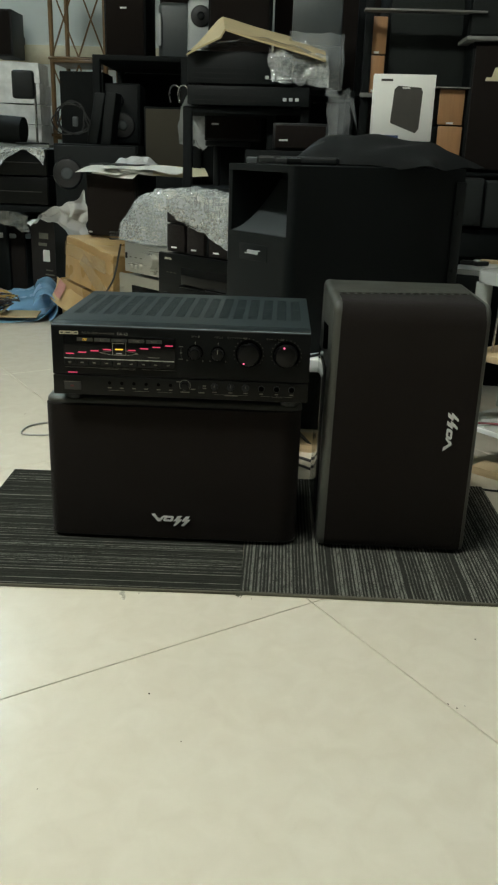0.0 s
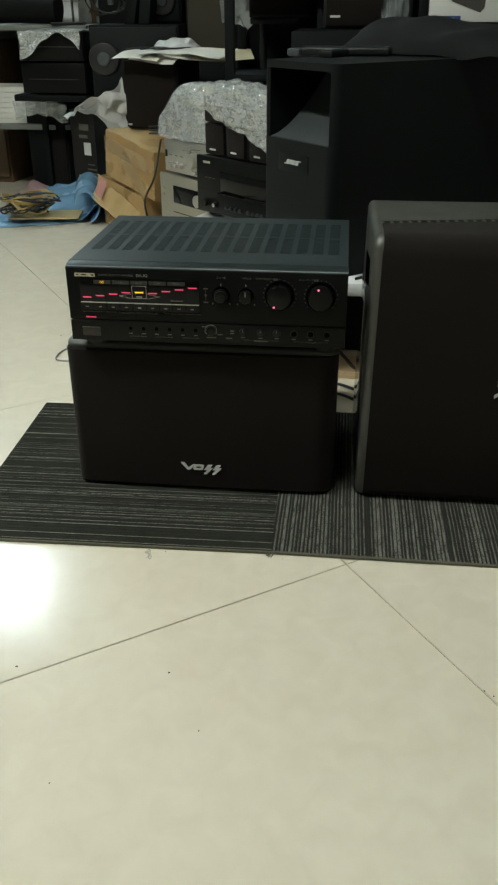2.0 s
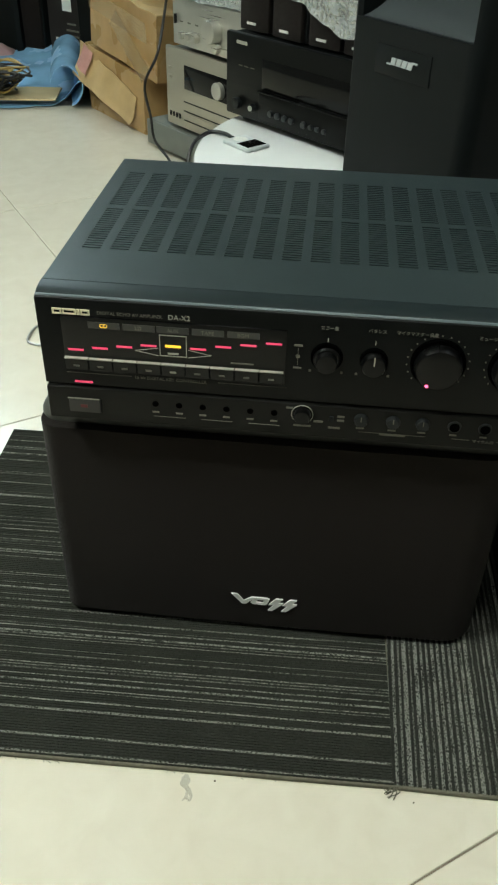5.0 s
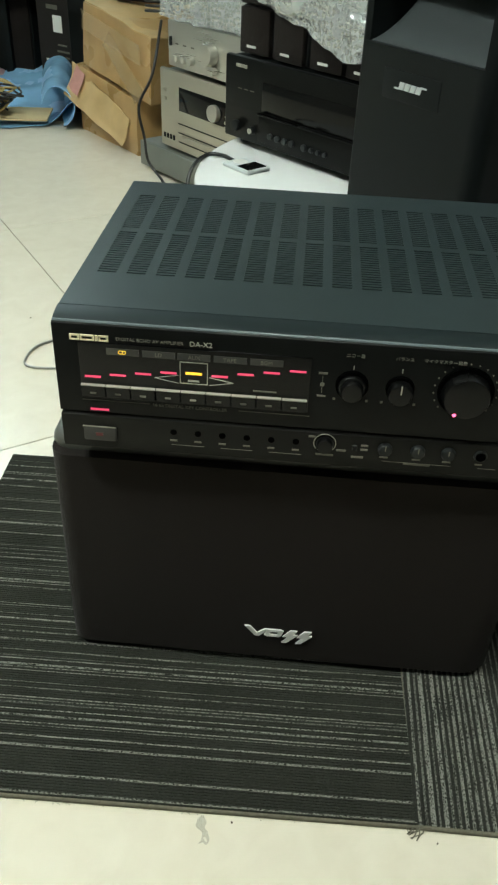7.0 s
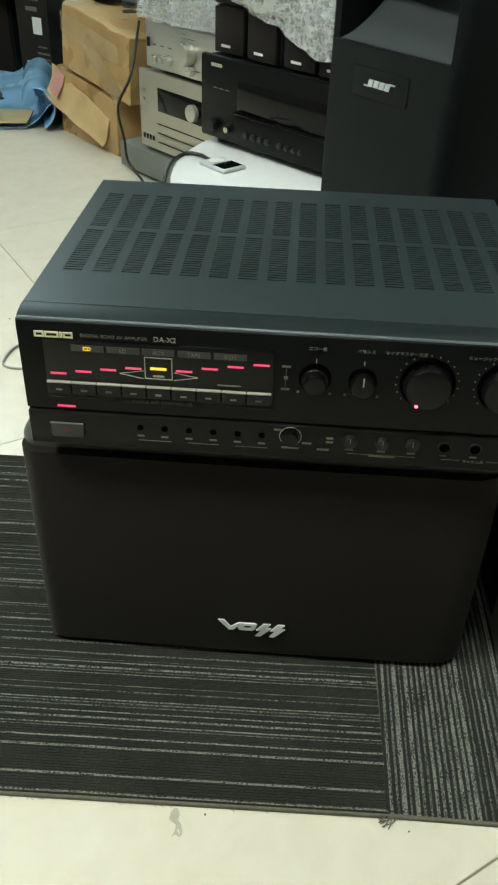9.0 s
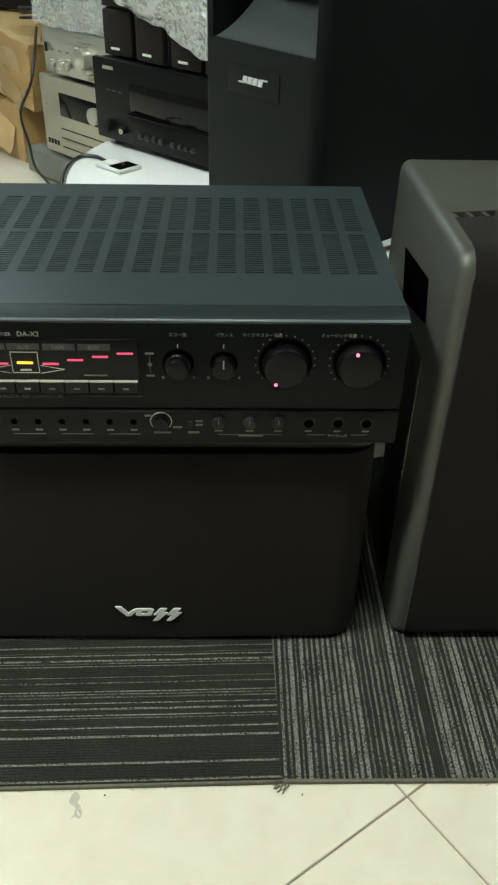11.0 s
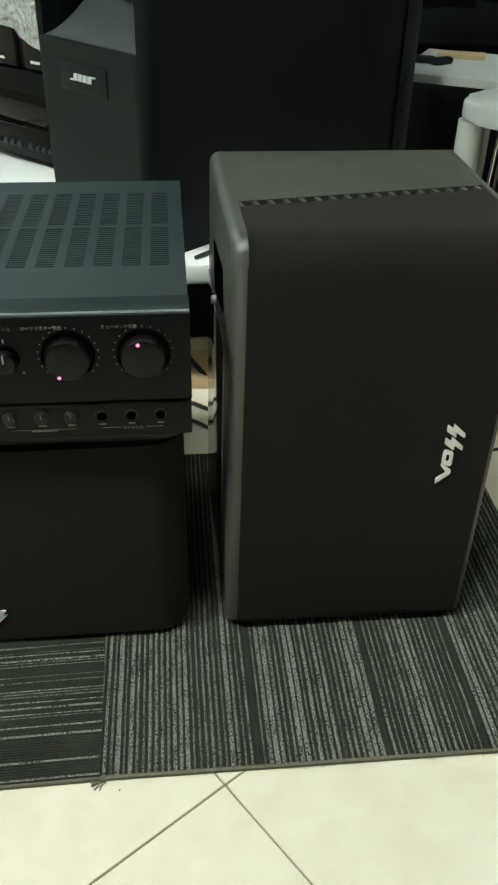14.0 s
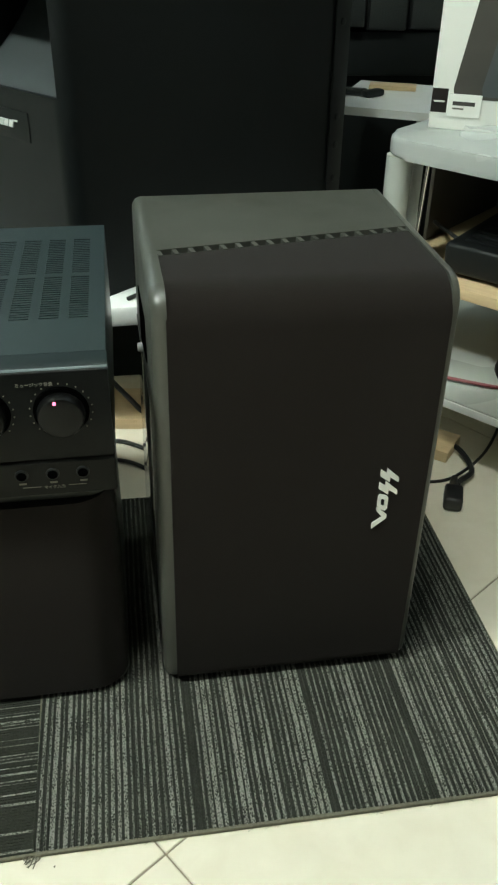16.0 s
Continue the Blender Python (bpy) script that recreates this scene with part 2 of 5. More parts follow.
BAG = shader("black_nylon", (0.005, 0.006, 0.006), 0.8, spec=0.2, vary=0.3, scale=60, bump=0.5, bump_scale=500)
OLIVE = shader("olive_cloth", (0.050, 0.044, 0.030), 0.9, vary=0.15, scale=300, bump=0.4, bump_scale=900)
GREYSPK = shader("slate_plastic", (0.055, 0.064, 0.067), 0.4, vary=0.1, scale=40)
SILVERSPK = shader("silver_plastic", (0.50, 0.53, 0.53), 0.35, vary=0.06)
CONE = shader("speaker_cone", (0.01, 0.01, 0.011), 0.4, vary=0.2)
BACKING = shader("dim_back_panel", (0.055, 0.052, 0.040), 0.6, vary=0.25, scale=12)
RUBBER = shader("black_cable", (0.012, 0.012, 0.012), 0.45)
YELLOWWIRE = shader("straw_cable", (0.45, 0.32, 0.10), 0.45, vary=0.15)
REDWIRE = shader("dark_red_cable", (0.16, 0.02, 0.025), 0.45)
STEELWIRE = shader("grey_wire", (0.35, 0.35, 0.31), 0.35, metal=0.6)
DIRT = shader("dark_crumbs", (0.10, 0.075, 0.055), 0.9)
LINT = shader("grey_lint", (0.30, 0.32, 0.28), 0.95, vary=0.5, scale=200, alpha=0.12)
EDGE = shader("grey_shelf_edge", (0.17, 0.17, 0.155), 0.6, vary=0.25, scale=40)
TUBE = shader("lamp_diffuser", (0.9, 0.9, 0.9), 0.5, emit=(0.95, 1.0, 0.915, 1.0))

# ---------------------------------------------------------------- mesh helpers


def thing(name, x, y, z, rz=0, label="", category="", group="", kind=""):
    ob = new(name)
    ob.empty_display_size = 0.02
    ob.matrix_world = pose(x, y, z, 0, 0, rz)
    return tagged(ob, label, category, group, kind)


def part(name, bm, material, parent=None, label="", smooth=40):
    me = bpy.data.meshes.new(name)
    bmesh.ops.recalc_face_normals(bm, faces=bm.faces)
    bm.to_mesh(me)
    bm.free()
    me.materials.append(material)
    if smooth:
        me.shade_smooth()
        me.set_sharp_from_angle(angle=radians(smooth))
    ob = new(name, me)
    ob.parent = parent
    return tagged(ob, label)


def box(x0, x1, y0, y1, z0, z1, bev=0.003, seg=2, bm=None):
    own = bmesh.new()
    bmesh.ops.create_cube(own, size=1.0, matrix=Matrix.LocRotScale(((x0 + x1) / 2, (y0 + y1) / 2, (z0 + z1) / 2), None, (abs(x1 - x0), abs(y1 - y0), abs(z1 - z0))))
    if bev:
        bmesh.ops.bevel(own, geom=own.edges[:], offset=bev, segments=seg, affect="EDGES", profile=0.5)
    if bm is None:
        return own
    return join(bm, own)


def join(bm, own):
    me = bpy.data.meshes.new("t")
    own.to_mesh(me)
    own.free()
    bm.from_mesh(me)
    bpy.data.meshes.remove(me)
    return bm


def cyl(p0, p1, r0, r1=None, n=24, bev=0.0, bm=None):
    """A round bar from p0 to p1, r0 wide at the first end and r1 at the second."""
    p0, p1 = Vector(p0), Vector(p1)
    own = bmesh.new()
    bmesh.ops.create_cone(own, cap_ends=True, segments=n, radius1=r0, radius2=r0 if r1 is None else r1, depth=(p1 - p0).length)
    if bev:
        rims = [e for e in own.edges if len(e.link_faces) == 2 and any(len(f.verts) > 4 for f in e.link_faces)]
        bmesh.ops.bevel(own, geom=rims, offset=bev, segments=2, affect="EDGES", profile=0.5)
    own.transform(Matrix.Translation((p0 + p1) / 2) @ (p1 - p0).to_track_quat("Z", "Y").to_matrix().to_4x4())
    return own if bm is None else join(bm, own)


def prism(outline, y0, y1, bev=0.0, bm=None):
    """A flat outline in x and z, pulled from y0 to y1."""
    own = bmesh.new()
    a = [own.verts.new((x, y0, z)) for x, z in outline]
    b = [own.verts.new((x, y1, z)) for x, z in outline]
    own.faces.new(a), own.faces.new(b[::-1])
    for i in range(len(a)):
        j = (i + 1) % len(a)
        own.faces.new((a[i], b[i], b[j], a[j]))
    if bev:
        bmesh.ops.bevel(own, geom=own.edges[:], offset=bev, segments=2, affect="EDGES", profile=0.5)
    return own if bm is None else join(bm, own)


def tube(points, r, n=8, sub=6, bm=None):
    """A cable through the points, rounded between them."""
    pts = [Vector(p) for p in points]
    ext = [pts[0] * 2 - pts[1], *pts, pts[-1] * 2 - pts[-2]]
    path = []
    for i in range(1, len(ext) - 2):
        a, b, c, d = ext[i - 1:i + 3]
        for k in range(sub):
            t = k / sub
            path.append(0.5 * (2 * b + (c - a) * t + (2 * a - 5 * b + 4 * c - d) * t * t + (3 * b - a - 3 * c + d) * t ** 3))
    path.append(pts[-1])
    own = bmesh.new()
    rings, up = [], Vector((0.3, 0.2, 1)).normalized()
    for i, p in enumerate(path):
        way = (path[min(i + 1, len(path) - 1)] - path[max(i - 1, 0)]).normalized()
        s = way.cross(up)
        s = s.normalized() if s.length > 1e-4 else Vector((1, 0, 0))
        q = s.cross(way)
        rings.append([own.verts.new(p + r * (math.cos(a) * s + math.sin(a) * q)) for a in (2 * math.pi * k / n for k in range(n))])
    for a, b in zip(rings, rings[1:]):
        for k in range(n):
            own.faces.new((a[k], a[(k + 1) % n], b[(k + 1) % n], b[k]))
    own.faces.new(rings[0][::-1]), own.faces.new(rings[-1])
    return own if bm is None else join(bm, own)


def sheet(f, nu, nv, thick=0.0006, wave=0.0, freq=18.0, seed=0.0):
    """A thin sheet over f(u, v), creased by noise, with two sides."""
    own = bmesh.new()
    grid = []
    for i in range(nu + 1):
        row = []
        for j in range(nv + 1):
            p = Vector(f(i / nu, j / nv))
            if wave:
                p += wave * noise.noise_vector(p * freq + Vector((seed, seed, seed)))
            row.append(own.verts.new(p))
        grid.append(row)
    for i in range(nu):
        for j in range(nv):
            own.faces.new((grid[i][j], grid[i + 1][j], grid[i + 1][j + 1], grid[i][j + 1]))
    bmesh.ops.recalc_face_normals(own, faces=own.faces)
    if thick:
        bmesh.ops.solidify(own, geom=own.faces[:], thickness=thick)
    return own


def disc(c, r, y, depth, n=32):
    return cyl((c[0], y, c[1]), (c[0], y - depth, c[1]), r, n=n)


def text(body, size, material, parent, x, y, z, name="printed_caption", align="LEFT"):
    """Words in the built-in typeface, thin and facing the front."""
    cu = bpy.data.curves.new("t", "FONT")
    cu.body, cu.size, cu.extrude, cu.align_x, cu.resolution_u = body, size, 0.0002, align, 3
    ob = bpy.data.objects.new("t", cu)
    scene.collection.objects.link(ob)
    dg = bpy.context.evaluated_depsgraph_get()
    me = bpy.data.meshes.new_from_object(ob.evaluated_get(dg))
    bpy.data.objects.remove(ob)
    bpy.data.curves.remove(cu)
    me.transform(pose(x, y, z, 90))
    me.name = name
    me.materials.clear()
    me.materials.append(material)
    res = new(name, me)
    res.parent = parent
    return res


def emblem_mark(w, h, y0, y1):
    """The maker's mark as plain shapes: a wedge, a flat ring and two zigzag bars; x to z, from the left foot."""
    own = bmesh.new()
    fit = lambda pts: [(x * w, z * h) for x, z in pts]
    prism(fit([(0.0, 1.07), (0.09, 1.07), (0.19, 0.34), (0.31, 0.83), (0.37, 0.83), (0.225, 0.0), (0.165, 0.0)]), y0, y1, bm=own)
    outer = fit([(0.345, 0.70), (0.385, 0.83), (0.545, 0.83), (0.585, 0.72), (0.555, 0.18), (0.515, 0.04), (0.335, 0.04), (0.30, 0.18)])
    inner = fit([(0.400, 0.52), (0.415, 0.58), (0.500, 0.58), (0.512, 0.54), (0.492, 0.32), (0.480, 0.28), (0.385, 0.28), (0.375, 0.32)])
    rows = [[own.verts.new((x, y, z)) for x, z in ring] for ring, y in ((outer, y0), (inner, y0), (inner, y1), (outer, y1))]
    for a, b in zip(rows, rows[1:] + rows[:1]):
        for k in range(8):
            own.faces.new((a[k], a[(k + 1) % 8], b[(k + 1) % 8], b[k]))
    for d in (0.0, 0.21):
        prism(fit([(x + d, z) for x, z in ((0.685, 0.86), (0.79, 0.86), (0.725, 0.38), (0.80, 0.38), (0.635, -0.58), (0.565, -0.58), (0.655, 0.10), (0.575, 0.10))]), y0, y1, bm=own)
    return own

# ---------------------------------------------------------------- the room
X0, X1, Y0, Y1 = -3.2, 2.0, -3.6, 3.5


def wall(name, x0, x1, y0, y1, paint=DARKWALL, label="plain closing wall, dark grey to cut reflected light"):
    return tagged(part(name, box(x0, x1, y0, y1, -0.05, CEILING, 0), paint), label, "wall", kind="structure")


wall_north = wall("wall_north", X0 - 0.1, X1 + 0.1, Y1, Y1 + 0.1, WALL, "pale grey-green painted wall")
wall("wall_south", X0 - 0.1, X1 + 0.1, Y0 - 0.1, Y0)
wall("wall_west", X0 - 0.1, X0, Y0, Y1)
wall("wall_east", X1, X1 + 0.1, Y0, Y1)
tagged(part("ceiling", box(X0 - 0.1, X1 + 0.1, Y0 - 0.1, Y1 + 0.1, CEILING, CEILING + 0.1, 0), CEIL), "plain white painted ceiling", "ceiling", kind="structure")
trim = part("trim", box(X0, X1, Y1 - 0.012, Y1 - 0.001, 1.085, 1.175, 0.002), BORDER)
tagged(trim, "beige patterned border strip on the wall", "wall border", kind="structure")

for lx, ly, power, tint in LAMPS:
    lamp = thing("ceiling_light", lx, ly, CEILING, 0, "white fluorescent ceiling lamp with a flat diffuser", "lamp", "ceiling lights")
    part("frame", box(-0.20, 0.20, -0.20, 0.20, -0.04, 0, 0.006), CEIL, lamp)
    glow = TUBE.copy()
    glow.node_tree.nodes["Principled BSDF"].inputs["Emission Strength"].default_value = power
    if tint:
        glow.node_tree.nodes["Principled BSDF"].inputs["Emission Color"].default_value = (*tint, 1)
    part("diffuser", box(-0.18, 0.18, -0.18, 0.18, -0.055, -0.041, 0.004), glow, lamp)


# ---------------------------------------------------------------- speakers of the main pair


def rounded(d, h, r_front_top, r_front_bottom, r_back, n=6):
    """Outline in depth and height, front at 0, corners rounded."""
    pts = []
    for cx, cz, r, a0 in ((r_front_top, h - r_front_top, r_front_top, 180), (d - r_back, h - r_back, r_back, 90), (d - r_back, r_back, r_back, 0), (r_front_bottom, r_front_bottom, r_front_bottom, -90)):
        for k in range(n + 1):
            a = radians(a0 - 90 * k / n)
            pts.append((cx + r * math.cos(a), cz + r * math.sin(a)))
    return pts


def cheek_shell(x_in, x_out, bev, set_back, r_top, r_bottom, r_back, n=8):
    """A moulded side: flat outer face whose rim rolls over to the inner edge."""
    own, rows = bmesh.new(), []
    sign = 1 if x_out > x_in else -1

    def ring(x, o):
        d, h = SD - set_back - 2 * o, SH - 2 * o
        rows.append([own.verts.new((x, y + set_back + o, z + o)) for y, z in rounded(d, h, r_top - o, r_bottom - o, r_back - o, n)])

    for k in range(7):
        a = radians(15 * k)
        ring(x_out - sign * bev * (1 - math.cos(a)), bev * (1 - math.sin(a)))
    ring(x_in, 0.0)
    ring(x_in, 0.002)
    for a, b in zip(rows, rows[1:]):
        for k in range(len(a)):
            own.faces.new((a[k], a[(k + 1) % len(a)], b[(k + 1) % len(a)], b[k]))
    own.faces.new(rows[0]), own.faces.new(rows[-1][::-1])
    return own


SW, SD, SH = 0.262, 0.265, 0.446


def karaoke_speaker(label, cheek=0.0138, set_back=0.002):
    sp = thing("karaoke_speaker", 0, 0, 0, 0, label, "speaker", "pair of karaoke speakers")
    part("side_cheek", cheek_shell(cheek, 0, min(0.0105, cheek * 0.75), set_back, 0.024, 0.022, 0.014), SHELL, sp, "dark grey moulded side")
    part("side_cheek", cheek_shell(SW - 0.008, SW, 0.005, set_back, 0.024, 0.022, 0.014), SHELL, sp, "dark grey moulded side")
    # cloth front wrapping over the top as far as the slots, which run slightly askew
    own = bmesh.new()
    rows = []
    FR = -0.001
    for x, back in ((cheek - 0.001, 0.089), (SW - 0.0075, 0.127)):
        line = [(0.018, 0.002)] + [(0.017 - 0.018 * math.sin(radians(a)), 0.020 - 0.018 * math.cos(radians(a))) for a in (20, 40, 60, 75, 90)]
        line += [(FR - 0.001, 0.15), (FR - 0.001, 0.30)]
        line += [(0.034 - 0.035 * math.cos(radians(a)), SH - 0.036 + 0.035 * math.sin(radians(a))) for a in range(0, 91, 15)]
        line += [(back, SH - 0.002), (back, SH - 0.03), (back, 0.004)]
        rows.append([own.verts.new((x, y, z)) for y, z in line])
    for i in range(len(rows[0])):
        j = (i + 1) % len(rows[0])
        own.faces.new((rows[0][i], rows[0][j], rows[1][j], rows[1][i]))
    own.faces.new(rows[0]), own.faces.new(rows[1][::-1])
    part("grille", own, CLOTH, sp, "black cloth front")
    # top deck and body behind the slots
    own = bmesh.new()
    ends = []
    for x, front in ((cheek - 0.001, 0.0985), (SW - 0.007, 0.1365)):
        line = [(front, 0.004), (front, SH - 0.0006)]
        line += [(SD - 0.0125 + 0.012 * math.sin(radians(a)), SH - 0.0126 + 0.012 * math.cos(radians(a))) for a in range(0, 91, 15)]
        line += [(SD - 0.0005, 0.014), (SD - 0.0105, 0.004)]
        ends.append([own.verts.new((x, y, z)) for y, z in line])
    own.faces.new(ends[0][::-1]), own.faces.new(ends[1])
    for i in range(len(ends[0])):
        j = (i + 1) % len(ends[0])
        own.faces.new((ends[0][i], ends[0][j], ends[1][j], ends[1][i]))
    bmesh.ops.recalc_face_normals(own, faces=own.faces[:])
    part("body", own, SHELL, sp, "dark grey moulded cabinet")
    # black strip closes the slots in place of the shade in their depth
    floor_strip = bmesh.new()
    quad = [(cheek, 0.0885), (SW - 0.008, 0.1265), (SW - 0.008, 0.137), (cheek, 0.099)]
    lower, upper = ([floor_strip.verts.new((x, y, z)) for x, y in quad] for z in (SH - 0.02, SH - 0.009))
    floor_strip.faces.new(lower), floor_strip.faces.new(upper)
    for k in range(4):
        floor_strip.faces.new((lower[k], lower[(k + 1) % 4], upper[(k + 1) % 4], upper[k]))
    part("slot_floor", floor_strip, SHADE_BLACK, sp, smooth=0)
    slots = 16
    for i in range(slots + 1):
        u = i / slots
        x, y = cheek + 0.002 + u * (SW - cheek - 0.016), 0.0885 + u * 0.038
        rib = box(-0.0021, 0.0021, -0.001, 0.0115, SH - 0.0095, SH - 0.0012, 0)
        for v in rib.verts:
            v.co.x -= (v.co.y - 0.005) * 0.22
        rib.transform(Matrix.Translation((x, y, 0)))
        part("slot_rib", rib, SHELL, sp, smooth=0)
    # the mark, reading upwards
    mark = emblem_mark(0.069, 0.0128, -0.0026, 0.001)
    mark.transform(Matrix.Translation((SW - 0.036, -0.001, 0.1855)) @ pose(0, 0, 0, 0, -90, 0) @ Matrix.Translation((0, 0, 0.0041)))
    part("emblem", mark, EMBLEM, sp, "silver maker's mark of plain shapes", smooth=0)
    panel = part("side_panel", box(-0.0012, 0.004, 0.062, 0.250, 0.020, 0.318, 0.001), GLOSSY, sp, "polished dark side panel")
    part("bolt", cyl((-0.005, 0.16, 0.322), (0.002, 0.16, 0.322), 0.0045, n=12, bev=0.001), SILVERSPK, sp)
    # flat black plate stands in for the shade inside the handle recess
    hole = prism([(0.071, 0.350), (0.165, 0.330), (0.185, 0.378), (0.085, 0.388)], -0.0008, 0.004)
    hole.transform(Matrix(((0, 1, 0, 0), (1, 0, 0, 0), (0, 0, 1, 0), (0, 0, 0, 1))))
    part("handle_recess", hole, SHADE_BLACK, sp, smooth=0)
    return sp


MAT_TOP = 0.007
standing = karaoke_speaker("black karaoke speaker with grey moulded sides, standing upright")
standing.matrix_world = pose(0.1310, 0.167, MAT_TOP)
for child in standing.children:
    for v in child.data.vertices:
        v.co.x += (1 - v.co.x / SW) * (0.006 * v.co.z / SH - 0.006 * v.co.y / SD)
lying = karaoke_speaker("black karaoke speaker lying on its side under the amplifier", 0.011, 0.009)
lying.matrix_world = Matrix.Translation((-0.352, 0.168, MAT_TOP + SW)) @ pose(0, 0, 0, 0, 90, 0)
for child in standing.children:
    if child.name.startswith("emblem"):
        child.location.z += 0.011
        child.location.x -= 0.003
for child in [o for o in lying.children if o.name.startswith(("side_panel", "bolt", "handle_recess"))]:
    for o in (*child.children, child):
        bpy.data.objects.remove(o)

# ---------------------------------------------------------------- the amplifier
AZ = MAT_TOP + SW
amp = thing("amplifier", -0.329, 0.155, AZ, 0, "black karaoke amplifier with lit red display, on a speaker", "amplifier")
AW, AD, B0, T0 = 0.43, 0.326, 0.280 - AZ, 0.404 - AZ
GR = 0.316 - AZ
part("chassis", box(0.004, AW - 0.004, 0.012, AD, B0, B0 + 0.02, 0.002), BLACK, amp)
part("side_panel", box(0.001, 0.003, 0.008, AD, B0 + 0.004, T0 - 0.002, 0.0005), STEEL, amp)
part("side_panel", box(AW - 0.003, AW - 0.001, 0.008, AD, B0 + 0.004, T0 - 0.002, 0.0005), STEEL, amp)
part("rear_panel", box(0.004, AW - 0.004, AD - 0.004, AD - 0.001, B0, T0 - 0.004, 0), BLACK, amp)
# black plate added below the vents to stand in for the shaded inside
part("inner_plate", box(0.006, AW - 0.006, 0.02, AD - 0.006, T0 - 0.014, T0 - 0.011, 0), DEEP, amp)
ribs = bmesh.new()
cols, pitch, cw, first = 16, 0.0254, 0.0170, 0.0165
rows_y = ((0.084, 0.180), (0.188, 0.283))
zt = T0 - 0.002
xs = [0.001] + [x for c in range(cols) for x in (first + c * pitch, first + c * pitch + cw)] + [AW - 0.001]
ys = [0.022, *rows_y[0], *rows_y[1], AD]
cover = bmesh.new()
grid = [[cover.verts.new((x, y, T0)) for y in ys] for x in xs]
for i in range(len(xs) - 1):
    for j in range(len(ys) - 1):
        if not (i % 2 == 1 and j % 2 == 1):
            cover.faces.new((grid[i][j], grid[i + 1][j], grid[i + 1][j + 1], grid[i][j + 1]))
bmesh.ops.recalc_face_normals(cover, faces=cover.faces)
bmesh.ops.solidify(cover, geom=cover.faces[:], thickness=0.002)
top = max(v.co.z for v in cover.verts)
for v in cover.verts:
    v.co.z += T0 - top
for a, b in rows_y:
    step = (b - a) / 19
    for c in range(cols):
        x = first + c * pitch
        for k in range(19):
            box(x, x + cw, a + k * step + 0.0002, a + k * step + step * 0.64, zt + 0.0003, T0 - 0.0003, 0, bm=ribs)
part("top_cover", cover, STEEL, amp, "dark blue-grey painted steel cover", smooth=0)
tagged(part("vent_ribs", ribs, STEEL, amp, smooth=0), kind="stuff")
# facia: upper part with a rounded brow, groove, lower strip
def moulding(prof, x0, x1):
    """A profile in depth and height, pulled along x."""
    own = bmesh.new()
    ra, rb = [own.verts.new((x0, y, z)) for y, z in prof], [own.verts.new((x1, y, z)) for y, z in prof]
    for i in range(len(prof)):
        j = (i + 1) % len(prof)
        own.faces.new((ra[i], ra[j], rb[j], rb[i]))
    own.faces.new(ra), own.faces.new(rb[::-1])
    return own


part("facia", moulding([(0.011, T0 - 0.0052), (0.0012, T0 - 0.0052), (0.0, T0 - 0.0066), (0.0, GR + 0.0008), (0.011, GR + 0.0008)], 0, AW), FACIA, amp, "black front panel", smooth=50)
part("brow", moulding([(0.0222, T0 - 0.0003), (0.017, T0 - 0.0006), (0.012, T0 - 0.0013), (0.0075, T0 - 0.0023), (0.0042, T0 - 0.0036), (0.0042, T0 - 0.0050), (0.0222, T0 - 0.0050)], 0.0003, AW - 0.0003), BROW_SHADE, amp, "rounded brow above the front panel, painted darker for shade", smooth=50)
# bead coloured pale for the highlight along the brow
part("brow_edge", moulding([(0.0043, T0 - 0.0038), (0.0030, T0 - 0.0038), (0.0022, T0 - 0.0042), (0.0019, T0 - 0.0051), (0.0043, T0 - 0.0051)], 0.0003, AW - 0.0003), BROW_GLINT, amp, "thin steel edge painted pale as a highlight", smooth=60)
part("lower_strip", box(0.0005, AW - 0.0005, -0.003, 0.012, B0 + 0.002, GR - 0.0012, 0.0015), STRIP, amp, "black lower front strip")
wx0, wx1, wz0, wz1 = 0.020, 0.2065, 0.332 - AZ, 0.3835 - AZ
win = part("display_window", box(wx0, wx1, -0.0012, 0.002, wz0, wz1, 0.0006), GLASS, amp, "smoked display window")
FY = -0.0016


def lit(name, x0, x1, z0, z1, mat, y=FY, parent=None):
    return part(name, box(x0, x1, y - 0.0004, y + 0.0003, z0 - AZ, z1 - AZ, 0), mat, parent or win, smooth=0)


for i, x in enumerate((0.043, 0.072, 0.100, 0.129, 0.158)):
    lit("selector_tag", x, x + 0.0262, 0.3738, 0.3795, GREYKEY)
for w, x in (("CD", 0.0525), ("LD", 0.082), ("AUX", 0.1085), ("TAPE", 0.1365), ("BGM", 0.166)):
    text(w, 0.0047, LED_AMBER if w == "CD" else DIM, win, x, FY - 0.0006, 0.3750 - AZ, "selector_word")
for i in range(9):
    if i == 4:
        continue
    x = 0.0305 + i * 0.0207
    h = (0.3522, 0.3550, 0.358, 0.3608, 0, 0.3608, 0.3645, 0.3677, 0.3708)[i]
    lit("key_led", x - 0.0065, x + 0.0065, h - 0.0008, h + 0.0008, LED_RED)
lit("key_led", 0.1065, 0.1195, 0.3607, 0.3627, LED_AMBER)
frame_bm = bmesh.new()
for a in ((0.1018, 0.1244, 0.3715, 0.3721), (0.1018, 0.1244, 0.3520, 0.3526), (0.1018, 0.1024, 0.352, 0.372), (0.1238, 0.1244, 0.352, 0.372)):
    box(a[0], a[1], FY - 0.0004, FY + 0.0002, a[2] - AZ, a[3] - AZ, 0, bm=frame_bm)
part("centre_frame", frame_bm, PRINT, win, smooth=0)
